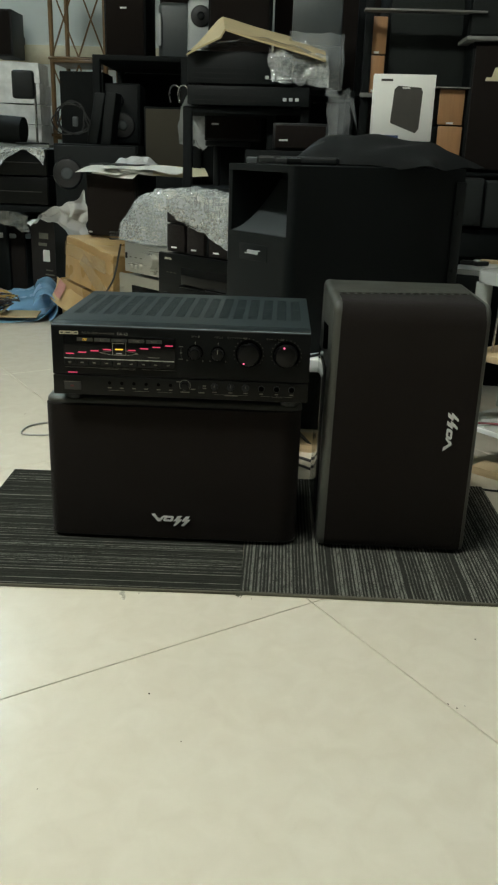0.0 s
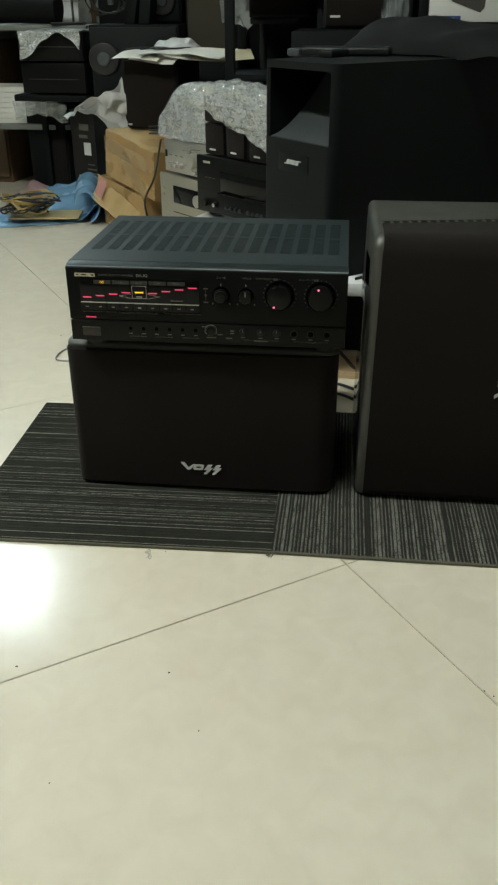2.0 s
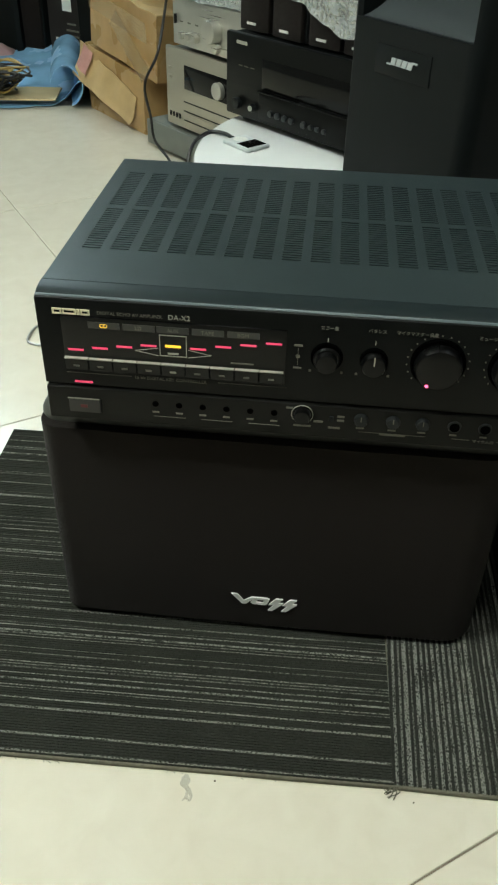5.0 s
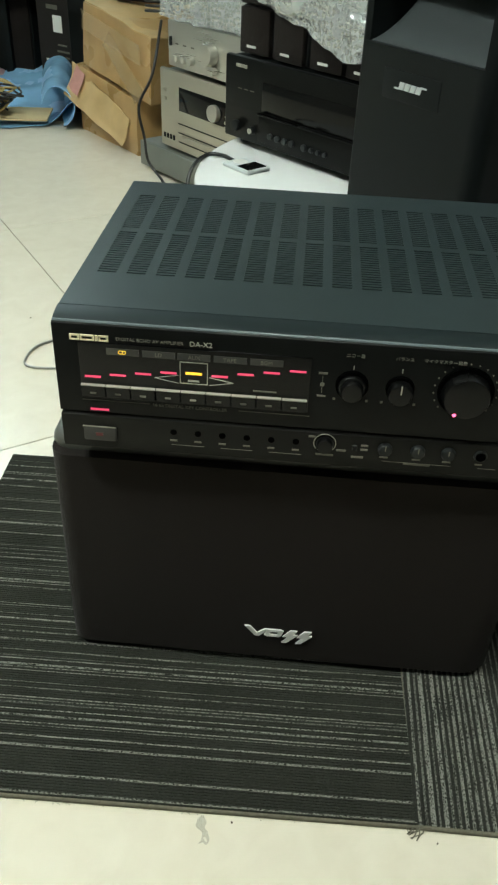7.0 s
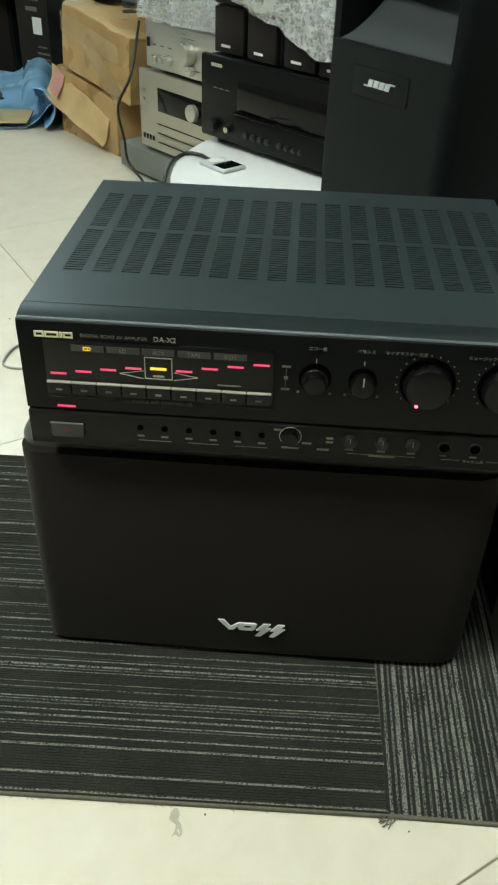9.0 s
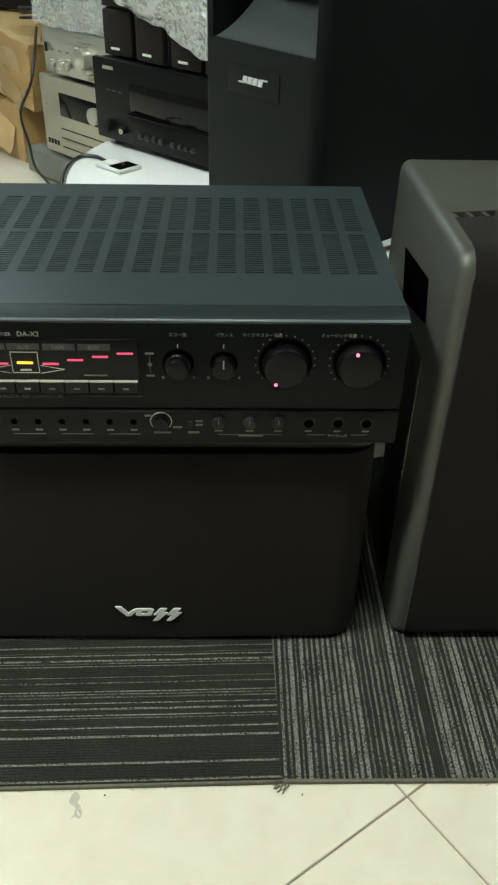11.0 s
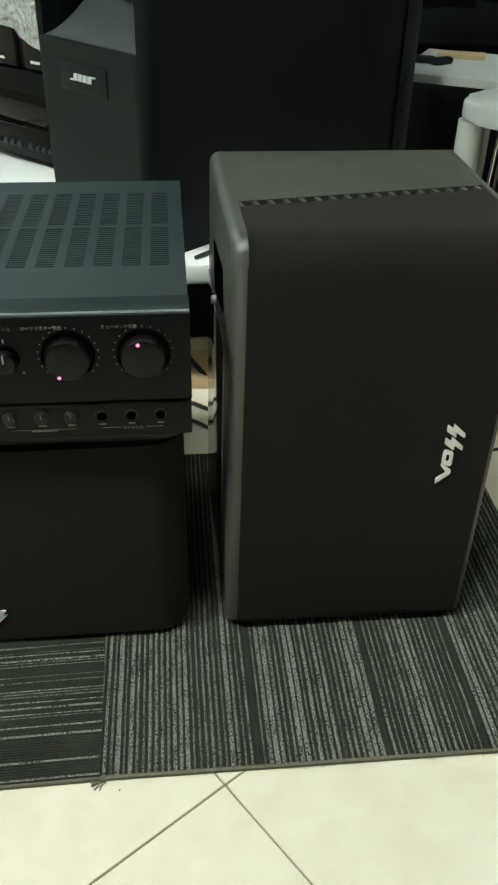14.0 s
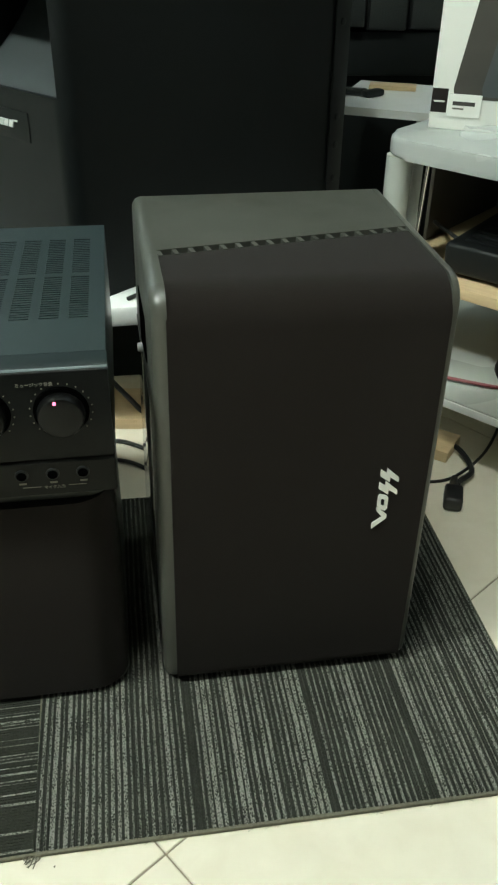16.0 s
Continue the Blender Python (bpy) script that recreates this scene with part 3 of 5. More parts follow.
for s in (-1, 1):
    tip, root = 0.1131 + s * 0.0320, 0.1131 + s * 0.0124
    arrow = bmesh.new()
    for p, q in (((tip, 0.3555), (root, 0.3592)), ((tip, 0.3555), (root, 0.3518))):
        tube([(p[0], FY, p[1] - AZ), ((p[0] + q[0]) / 2, FY, (p[1] + q[1]) / 2 - AZ), (q[0], FY, q[1] - AZ)], 0.0003, 4, 1, bm=arrow)
    part("arrow_mark", arrow, PRINT, win, smooth=0)
for i in range(9):
    x = 0.0202 + i * 0.0206
    key = part("shift_key", box(x, x + 0.0202, -0.0040, -0.0005, 0.3335 - AZ, 0.3442 - AZ, 0.0006, 1), GLASS, win, "glossy black key")
    part("key_edge", box(x + 0.0002, x + 0.0200, -0.0043, -0.0008, 0.3443 - AZ, 0.3451 - AZ, 0), PRINT, key, smooth=0)
    part("key_caption", box(x + 0.0075, x + 0.0125, -0.0043, -0.0039, 0.3372 - AZ, 0.3388 - AZ, 0), PRINT if i == 4 else DIM, key, smooth=0)
lit("small_caption", 0.1085, 0.1175, 0.3540, 0.3555, PRINT)
lit("small_caption", 0.161, 0.180, 0.3495, 0.3505, DIM)
text("DIGITAL ECHO AV AMPLIFIER", 0.0041, DIM, amp, 0.051, -0.0006, 0.3862 - AZ)
text("DA-X2", 0.0062, PRINT, amp, 0.1095, -0.0006, 0.3858 - AZ)
text("16 bit DIGITAL KEY CONTROLLER", 0.0041, DIM, amp, 0.0785, -0.0006, 0.3270 - AZ)
part("caption_line", box(0.020, 0.076, -0.0006, 0, 0.3285 - AZ, 0.3289 - AZ, 0), DIM, amp, smooth=0)
part("caption_line", box(0.150, 0.208, -0.0006, 0, 0.3285 - AZ, 0.3289 - AZ, 0), DIM, amp, smooth=0)
badge = bmesh.new()
for a, b in ((0.0140, 0.0216), (0.0224, 0.0336), (0.0344, 0.0366), (0.0374, 0.0450)):
    for x0, x1, z0, z1 in ((a, b, 0.3883, 0.3896), (a, b, 0.3846, 0.3857), (a, a + 0.0013, 0.3857, 0.3883), (b - 0.0013, b, 0.3857, 0.3883)):
        if x1 - x0 > 0.0005:
            box(x0, x1, -0.0012, 0, z0 - AZ, z1 - AZ, 0, bm=badge)
tagged(part("badge", badge, CREAM, amp, "pale maker's mark of plain bars", smooth=0), kind="stuff")
lit("power_led", 0.026, 0.0415, 0.3190, 0.3208, LED_RED, -0.0006, amp)


def knob(x, z, r, depth, dot=None, line=False, collar=True):
    k = part("knob", cyl((x, 0, z - AZ), (x, -depth, z - AZ), r, r * 0.93, 40, bev=min(0.003, r * 0.15)), KNOB, amp, "round black knob")
    if collar:
        part("knob_collar", cyl((x, 0.001, z + 0.001 - AZ), (x, -0.003, z + 0.001 - AZ), r * 1.13, n=40, bev=0.0006), SHADE_BLACK, k)
    if dot:
        part("lit_dot", cyl((x + dot[0], -depth + 0.0005, z + dot[1] - AZ), (x + dot[0], -depth - 0.0006, z + dot[1] - AZ), 0.0014, n=12), LED_DOT, k)
    if line:
        part("pointer", box(x - 0.0005, x + 0.0005, -depth - 0.0005, -depth + 0.001, z + 0.002 - AZ, z + r * 0.93 - AZ, 0), PRINT, k, smooth=0)
    return k


for x, r, n, dot in ((0.3287, 0.0195, 17, (-0.0078, -0.0140)), (0.3905, 0.0195, 17, (-0.0036, 0.0145))):
    knob(x, 0.3622, r, 0.0125, dot)
    for i in range(n):
        a = radians(-40 + 260 * i / (n - 1))
        part("scale_dot", disc((x + math.cos(a) * 0.0248, 0.3630 - AZ + math.sin(a) * 0.0248), 0.0007, 0, 0.0005, 8), DIM, amp, smooth=0)
for x, second in ((0.2395, True), (0.2775, False)):
    k = knob(x, 0.3605, 0.0100 if not second else 0.0115, 0.0115 if not second else 0.006, line=not second)
    if second:
        part("inner_knob", cyl((x, -0.005, 0.3605 - AZ), (x, -0.0125, 0.3605 - AZ), 0.0090, 0.0084, 28, bev=0.001), KNOB, k)
    part("scale_dot", box(x - 0.0004, x + 0.0004, -0.0006, 0, 0.3755 - AZ, 0.379 - AZ, 0), PRINT, amp, smooth=0)
    for s in (-1, 1):
        part("scale_dot", box(x + s * 0.013 - 0.001, x + s * 0.013 + 0.001, -0.0006, 0, 0.3465 - AZ, 0.3485 - AZ, 0), DIM, amp, smooth=0)
for w, x in (("エコー量", 0.2325), ("バランス", 0.2705), ("マイクマスター音量", 0.2925), ("ミュージック音量", 0.3570)):
    text(w, 0.0037, DIM, amp, x, -0.0006, 0.3868 - AZ)
part("slider_mark", box(0.2158, 0.2162, -0.0006, 0, 0.352 - AZ, 0.368 - AZ, 0), DIM, amp, smooth=0)
part("slider_mark", disc((0.216, 0.360 - AZ), 0.0018, 0, 0.0006, 12), DIM, amp, smooth=0)
part("slider_mark", box(0.2125, 0.2195, -0.0006, 0, 0.3695 - AZ, 0.3712 - AZ, 0), DIM, amp, smooth=0)
part("slider_mark", box(0.2125, 0.2195, -0.0006, 0, 0.3485 - AZ, 0.3500 - AZ, 0), DIM, amp, smooth=0)
LY = -0.003
pb = part("power_button", box(0.0195, 0.0475, LY - 0.002, LY + 0.002, 0.2905 - AZ, 0.3045 - AZ, 0.001), GREYKEY, amp, "square power button")
part("button_mark", box(0.030, 0.036, LY - 0.0024, LY - 0.0018, 0.296 - AZ, 0.299 - AZ, 0), shader("dull_red_print", (0.10, 0.012, 0.012), 0.6), pb, smooth=0)
part("button_edge", box(0.019, 0.047, LY - 0.0022, LY - 0.0005, 0.3043 - AZ, 0.3049 - AZ, 0), DIM, pb, smooth=0)
# jacks are flat black discs, coloured like the shade of an opening
for i in range(6):
    x = 0.096 + i * 0.0206
    j = part("jack", cyl((x, LY - 0.0006, 0.3042 - AZ), (x, LY + 0.001, 0.3042 - AZ), 0.0028, n=16), SHADE_BLACK, amp)
    part("small_caption", box(x - 0.003, x + 0.003, LY - 0.0005, LY, 0.2950 - AZ, 0.2966 - AZ, 0), DIM, amp, smooth=0)
for a, b in ((0.094, 0.122), (0.136, 0.163), (0.177, 0.204), (0.272, 0.329), (0.351, 0.366), (0.389, 0.404)):
    part("caption_line", box(a, b, LY - 0.0005, LY, 0.2912 - AZ, 0.2915 - AZ, 0), DIM, amp, smooth=0)
text("マイク入力", 0.0036, DIM, amp, 0.3685, LY - 0.0006, 0.2895 - AZ)
# each microphone jack carries a black disc for its shaded opening
for x in (0.3515, 0.377, 0.402):
    ring = part("microphone_jack", cyl((x, LY + 0.0005, 0.3042 - AZ), (x, LY - 0.0018, 0.3042 - AZ), 0.0056, n=24, bev=0.0006), BLACK, amp)
    part("jack_hole", cyl((x, LY - 0.0015, 0.3042 - AZ), (x, LY - 0.0024, 0.3042 - AZ), 0.0042, n=18), SHADE_BLACK, ring)
    part("small_caption", box(x - 0.003, x + 0.003, LY - 0.0005, LY, 0.2945 - AZ, 0.2960 - AZ, 0), DIM, amp, smooth=0)
for x in (0.273, 0.300, 0.325):
    sk = part("small_knob", cyl((x, LY, 0.3045 - AZ), (x, LY - 0.005, 0.3045 - AZ), 0.0062, 0.0054, 24, bev=0.0008), BLACK, amp)
    part("pointer", box(x - 0.0004, x + 0.0004, LY - 0.0055, LY - 0.0045, 0.3050 - AZ, 0.3095 - AZ, 0), DIM, sk, smooth=0)
    part("small_caption", box(x - 0.0035, x + 0.0035, LY - 0.0005, LY, 0.2945 - AZ, 0.2960 - AZ, 0), DIM, amp, smooth=0)
mk = part("mixing_knob", cyl((0.223, LY, 0.305 - AZ), (0.223, LY - 0.007, 0.305 - AZ), 0.0072, 0.0066, 28, bev=0.001), KNOB, amp)
arc = bmesh.new()
tube([(0.223 + 0.0092 * math.cos(radians(a)), LY - 0.0004, 0.305 - AZ + 0.0092 * math.sin(radians(a))) for a in range(-40, 221, 20)], 0.0004, 4, 1, bm=arc)
part("dial_arc", arc, PRINT, mk)
for a, b, z in ((0.209, 0.215, 0.310), (0.216, 0.231, 0.2925), (0.233, 0.241, 0.298), (0.246, 0.256, 0.2925), (0.253, 0.259, 0.3005), (0.253, 0.259, 0.3045), (0.290, 0.312, 0.2895)):
    part("small_caption", box(a, b, LY - 0.0006, LY, z - AZ, z + 0.0018 - AZ, 0), DIM, amp, smooth=0)
part("small_switch", box(0.246, 0.250, LY - 0.002, LY, 0.3005 - AZ, 0.3055 - AZ, 0.0005), DEEP, amp)
for x, y in ((0.03, 0.03), (AW - 0.03, 0.03), (0.03, AD - 0.06), (AW - 0.03, AD - 0.06)):
    part("foot", cyl((x, y, 0), (x, y, B0 + 0.001), 0.016, 0.018, 20, bev=0.001), BLACK, amp)

# ---------------------------------------------------------------- carpet squares


def carpet(name, x0, x1, y0, y1, along, label):
    ob = thing(name, (x0 + x1) / 2, (y0 + y1) / 2, 0, 0, label, "carpet tile", "carpet squares")
    w, d = (x1 - x0) / 2, (y1 - y0) / 2
    own = bmesh.new()
    span, other = (w, d) if along == "y" else (d, w)
    count = int(span * 2 / 0.0029)
    prof = []
    for i in range(count):
        a = -span + (2 * span) * i / count
        s = 2 * span / count
        h = 0.0064 + 0.0007 * random.random()
        prof += [(a, 0.0058), (a + s * 0.2, h), (a + s * 0.75, h)]
    prof.append((span, 0.0058))
    cuts = 24
    grid = []
    for k in range(cuts + 1):
        b = -other + 2 * other * k / cuts
        e = 0.0016 * noise.noise(Vector((k * 0.7, x0, 3))) if k in (0, cuts) else 0
        grid.append([own.verts.new(((p, b + e, h) if along == "y" else (b + e, p, h))) for p, h in prof])
    for a, b in zip(grid, grid[1:]):
        for i in range(len(prof) - 1):
            own.faces.new((a[i], a[i + 1], b[i + 1], b[i]))
    part("carpet_face", own, CARPET_Y if along == "y" else CARPET_X, ob, smooth=0)
    part("backing", box(-w - 0.002, w + 0.002, -d - 0.002, d + 0.002, 0.0003, 0.0054, 0.0008, 1), CARPET_EDGE, ob)
    fray = bmesh.new()
    for i in range(60):
        side = random.random()
        x, y = (random.uniform(-w, w), -d - 0.001) if side < 0.6 else ((-w - 0.001) if side < 0.8 else w + 0.001, random.uniform(-d, d))
        g = random.uniform(0.001, 0.0045)
        tube([(x, y + 0.002, 0.004), (x + random.uniform(-g, g), y - g * 0.4, 0.003), (x + random.uniform(-g, g) * 1.5, y - g * 0.8, 0.001)], 0.00022, 4, 1, bm=fray)
    tagged(part("frayed_yarn", fray, CARPET_EDGE, ob), kind="stuff")
    return ob


left_mat = carpet("carpet_tile", -0.512, -0.002, 0.0, 0.5, "x", "dark grey striped carpet square, stripes running sideways")
left_mat.matrix_world = left_mat.matrix_world @ pose(0, -0.006, 0, 0, 0, 1.3)
right_mat = carpet("carpet_tile", 0.002, 0.502, 0.0, 0.502, "y", "dark grey striped carpet square, stripes running front to back")
tuft = bmesh.new()
random.seed(17)
for k in range(9):
    x, y = random.uniform(-0.004, 0.006), random.uniform(-0.004, 0.002)
    tube([(x, y + 0.004, 0.005), (x + random.uniform(-0.006, 0.003), y - 0.004, 0.004), (x + random.uniform(-0.009, 0.003), y - random.uniform(0.005, 0.009), 0.001)], 0.0005, 4, 3, bm=tuft)
tagged(part("frayed_corner", tuft, CARPET_EDGE, right_mat), kind="stuff").location = (-0.251, -0.251, 0)
# ---------------------------------------------------------------- bass box, table and gear behind
TZ = 0.25
tbl = thing("round_table", 0.092, 1.03, 0, 0, "low round white laminate table holding audio gear", "table")
part("tabletop", cyl((0, 0, TZ - 0.03), (0, 0, TZ), 0.427, n=96, bev=0.006), TABLE, tbl)
for a in (40, 130, 220, 310):
    part("leg", cyl((0.32 * math.cos(radians(a)), 0.32 * math.sin(radians(a)), 0), (0.30 * math.cos(radians(a)), 0.30 * math.sin(radians(a)), TZ - 0.029), 0.016, 0.02, 16), TABLE, tbl)


def slab(outline, z0, z1, bm=None):
    own = prism(outline, -z0, -z1)
    own.transform(Matrix(((1, 0, 0, 0), (0, 0, 1, 0), (0, -1, 0, 0), (0, 0, 0, 1))))
    return own if bm is None else join(bm, own)


def arc(cx, cy, r, a0, a1, n=8):
    return [(cx + r * math.cos(radians(a0 + (a1 - a0) * k / n)), cy + r * math.sin(radians(a0 + (a1 - a0) * k / n))) for k in range(n + 1)]


sub = thing("bass_speaker", -0.082, 0.784, TZ, -49.8, "large black bass speaker with an open horn port, on the table", "subwoofer")
W, D, H = 0.224, 0.562, 0.404
LED = 0.258
plan = arc(0.006, 0.006, 0.006, 180, 270) + arc(W - 0.022, 0.022, 0.022, 270, 360) + [(W, D), (0, D)]
hollow = arc(0.006, 0.006, 0.006, 180, 270) + [(0.012, 0.004), (0.012, 0.15), (W - 0.02, 0.15), (W - 0.02, 0.010)] + arc(W - 0.022, 0.022, 0.022, 290, 360, 6) + [(W, D), (0, D)]
cab = slab(plan, 0, LED)
part("port_surround", slab(hollow, LED, H - 0.014), SATIN, sub, smooth=30)
part("top_panel", slab(plan, H - 0.014, H), SATIN, sub, smooth=30)
part("cabinet", cab, SATIN, sub, "black satin cabinet", smooth=30)
part("port_ramp", sheet(lambda u, v: (0.0125 + u * (W - 0.033), 0.006 + v * 0.14, LED + 0.001 + 0.095 * v ** 1.7 + 0.018 * v * (1 - u) ** 2), 16, 14, 0.002), GREYSPK, sub, "smooth curved port floor")
bd = part("badge_plate", box(0.050, 0.150, -0.0015, 0.002, LED - 0.060, LED - 0.024, 0.001), SATIN, sub)
mark = bmesh.new()
for k in range(4):
    x = 0.075 + k * 0.0125
    prism([(x, LED - 0.047), (x + 0.0102, LED - 0.047), (x + 0.0132, LED - 0.035), (x + 0.003, LED - 0.035)], -0.003, -0.001, bm=mark)
prism([(0.066, LED - 0.0478), (0.076, LED - 0.0478), (0.0765, LED - 0.0452), (0.0665, LED - 0.0452)], -0.003, -0.001, bm=mark)
prism([(0.122, LED - 0.0365), (0.135, LED - 0.0365), (0.1355, LED - 0.034), (0.1225, LED - 0.034)], -0.003, -0.001, bm=mark)
mark.transform(Matrix.Translation((0.1, 0, LED - 0.041)) @ Matrix.Diagonal((0.8, 1, 0.72, 1)) @ Matrix.Translation((-0.1, 0, 0.041 - LED)))
tagged(part("emblem", mark, SILVERSPK, bd, "silver maker's mark of plain shapes", smooth=0), kind="stuff")
part("rear_trim", box(W, W + 0.004, D - 0.035, D + 0.004, 0.001, H - 0.03, 0.002), BLACK, sub)
for z in (0.06, 0.115, 0.16, 0.30):
    part("corner_screw", cyl((W + 0.006, D - 0.018, z), (W, D - 0.018, z), 0.006, n=12, bev=0.001), BLACK, sub)
part("cable", tube([(W + 0.003, 0.30, 0.003), (W + 0.03, 0.22, 0.004), (W + 0.028, 0.12, 0.004), (W + 0.03, 0.05, 0.0035)], 0.003), RUBBER, sub)

# receiver on the table
rec = thing("receiver", -0.305, 1.205, TZ, -42.3, "black home-cinema receiver with a row of small buttons", "receiver")
RW, RD, RH = 0.434, 0.33, 0.155
part("case", box(0.003, RW - 0.003, 0.012, RD, 0.014, RH - 0.003, 0.003), DULL, rec)
part("facia", box(0, RW, 0, 0.013, 0.012, RH, 0.004), FACIA, rec)
part("display_window", box(0.10, RW - 0.10, -0.0015, 0.002, 0.072, 0.122, 0.001), GLASS, rec)
flap = part("flap", box(0.095, RW - 0.09, -0.004, 0.001, 0.020, 0.066, 0.002), FACIA, rec)
part("flap_edge", box(0.095, RW - 0.09, -0.008, 0.001, 0.0665, 0.0695, 0.0012), KNOB, rec)
for k, a in enumerate((0.130, 0.148, 0.166, 0.184, 0.214, 0.232, 0.248, 0.264)):
    b = part("button", cyl((a, -0.003, 0.036), (a, -0.009, 0.036), 0.0055 if k < 5 else 0.0042, n=18, bev=0.001), SATINKEY, flap)
for a, r in ((0.036, 0.010), (0.080, 0.007)):
    k = part("knob", cyl((a, 0.001, 0.036), (a, -0.010, 0.036), r, n=24, bev=0.001), BLACK, rec)
part("jack_ring", cyl((0.080, -0.010, 0.036), (0.080, -0.0112, 0.036), 0.005, n=20), SILVER, rec)
part("large_knob", cyl((RW - 0.05, 0.001, 0.098), (RW - 0.05, -0.02, 0.098), 0.027, n=40, bev=0.002), BLACK, rec)
mk = bmesh.new()
for k in range(5):
    box(0.030 + k * 0.0058, 0.0350 + k * 0.0058, -0.0008, 0, 0.137, 0.1428, 0.0008, bm=mk)
part("badge", mk, PRINT, rec, "pale maker's mark of plain blocks")
for k in range(3):
    part("small_caption", box(0.036 + k * 0.016, 0.046 + k * 0.016, -0.0006, 0, 0.101, 0.1025, 0), DIM, rec, smooth=0)
for a, b in ((0.03, 0.04), (RW - 0.03, 0.04), (0.03, RD - 0.04), (RW - 0.03, RD - 0.04)):
    part("foot", cyl((a, b, 0), (a, b, 0.0145), 0.018, n=20, bev=0.001), BLACK, rec)

# twin-cube satellite speakers in a row on the receiver
cube = thing("cube_speaker", 0, 0, 0, 0, "small black twin-cube satellite speaker standing on the receiver", "speaker", "cube speakers")
for z in (0.0, 0.079):
    c = part("cube", box(0, 0.078, 0.012, 0.10, z, z + 0.0785, 0.003, 2), BLACK, cube)
    part("grille", box(0.003, 0.075, 0, 0.0125, z + 0.002, z + 0.0765, 0.003, 2), CLOTH, c)
part("emblem", box(0.022, 0.044, -0.0012, 0, 0.012, 0.016, 0), EMBLEM, cube, smooth=0)
base = pose(-0.305, 1.205, TZ + RH, 0, 0, -42.3)
for k, (a, turn) in enumerate(((0.012, 2), (0.098, -2), (0.186, 1), (0.268, -3))):
    m = base @ pose(a, 0.02, 0, 0, 0, turn)
    if k:
        copy_thing(cube, m)
    else:
        cube.matrix_world = m

# bubble wrap over the cubes, its front corner hanging in a slant
wrap = thing("bubble_wrap", -0.305, 1.205, TZ + RH, -42.3, "crumpled clear bubble wrap draped over the cube speakers", "bubble wrap")


def drape(u, v):
    a = -0.02 + u * 0.40
    low = 0.115 - 0.085 * min(1, max(0, (u - 0.05) / 0.7))
    if v < 0.5:
        w = v / 0.5
        return (a, 0.008 - 0.012 * math.sin(3.1 * w), low + (0.168 - low) * w)
    w = (v - 0.5) / 0.5
    return (a, 0.008 + 0.13 * w, 0.168 + 0.004 * math.sin(5 * u) - 0.05 * max(0, w - 0.75))


part("wrap_sheet", sheet(drape, 60, 40, 0.001, 0.010, 30, 2.0), WRAPTHICK, wrap)
part("wrap_fold", sheet(lambda u, v: (0.03 + u * 0.30, -0.012 + 0.016 * v, 0.165 - 0.075 * v * (0.35 + u * 0.65)), 44, 20, 0.001, 0.012, 34, 9.0), WRAP, wrap)

# small music player on the table
pl = thing("music_player", -0.291, 1.048, TZ, -45, "small silver music player with dark screen lying on the table", "music player")
part("case", box(0, 0.070, 0, 0.052, 0, 0.0075, 0.003, 3), SILVERSPK, pl)
part("screen", box(0.034, 0.065, 0.005, 0.047, 0.0072, 0.0079, 0.0002, 1), GLASS, pl)
part("click_wheel", cyl((0.018, 0.026, 0.007), (0.018, 0.026, 0.0080), 0.013, n=24), WHITECARD, pl)
lead = thing("player_cable", 0, 0, 0, 0, "thin black cable leading from the player off the table", "cable")
part("cable", tube([(-0.274, 1.068, TZ + 0.004), (-0.295, 1.088, TZ + 0.006), (-0.325, 1.09, TZ + 0.004), (-0.346, 1.03, TZ - 0.01), (-0.36, 1.02, 0.15), (-0.42, 1.25, 0.006), (-0.46, 1.5, 0.005), (-0.509, 1.671, 0.005), (-0.555, 1.72, 0.04), (-0.563, 1.72, 0.10), (-0.574, 1.72, 0.176), (-0.54, 1.735, 0.25), (-0.53, 1.82, 0.355)], 0.0035), RUBBER, lead)

# silver separates beside the cartons
flat = thing("flat_player", -0.585, 1.795, 0, -45, "slim grey disc player lying on the floor under other gear", "player")
part("case", box(0, 0.43, 0, 0.30, 0.012, 0.075, 0.004), STANDDARK, flat)
part("facia", box(0.0, 0.43, -0.006, 0.0, 0.012, 0.074, 0.002), STANDDARK, flat)
for a in (0.04, 0.39):
    part("foot", cyl((a, 0.04, 0), (a, 0.04, 0.0125), 0.016, n=16), BLACK, flat)
    part("foot", cyl((a, 0.26, 0), (a, 0.26, 0.0125), 0.016, n=16), BLACK, flat)
deck = thing("tape_deck", -0.521, 1.731, 0.0755, -45, "champagne-coloured tape and disc deck with dark display", "cassette deck")
DH = 0.268 - 0.0755
part("case", box(0.004, 0.42, 0.012, 0.32, 0.012, DH - 0.004, 0.003), STANDDARK, deck)
part("facia", box(0, 0.424, 0, 0.013, 0.010, DH, 0.003), CHAMPAGNE, deck)
part("display_window", box(0.078, 0.30, -0.0015, 0.002, 0.105, 0.160, 0.002), GLASS, deck, "dark display window")
part("dial", cyl((0.222, 0.0, 0.13), (0.222, -0.014, 0.13), 0.019, n=32, bev=0.002), SILVER, deck)
for k in range(3):
    part("drawer_line", box(0.075, 0.36, -0.0012, 0.001, 0.030 + k * 0.022, 0.0325 + k * 0.022, 0), BLACK, deck, smooth=0)
part("drawer", box(0.09, 0.33, -0.003, 0.001, 0.040, 0.049, 0.001), CHAMPAGNE, deck)
for z in (0.14, 0.12):
    part("button", box(0.012, 0.026, -0.003, 0.001, z, z + 0.008, 0.001), CHAMPAGNE, deck)
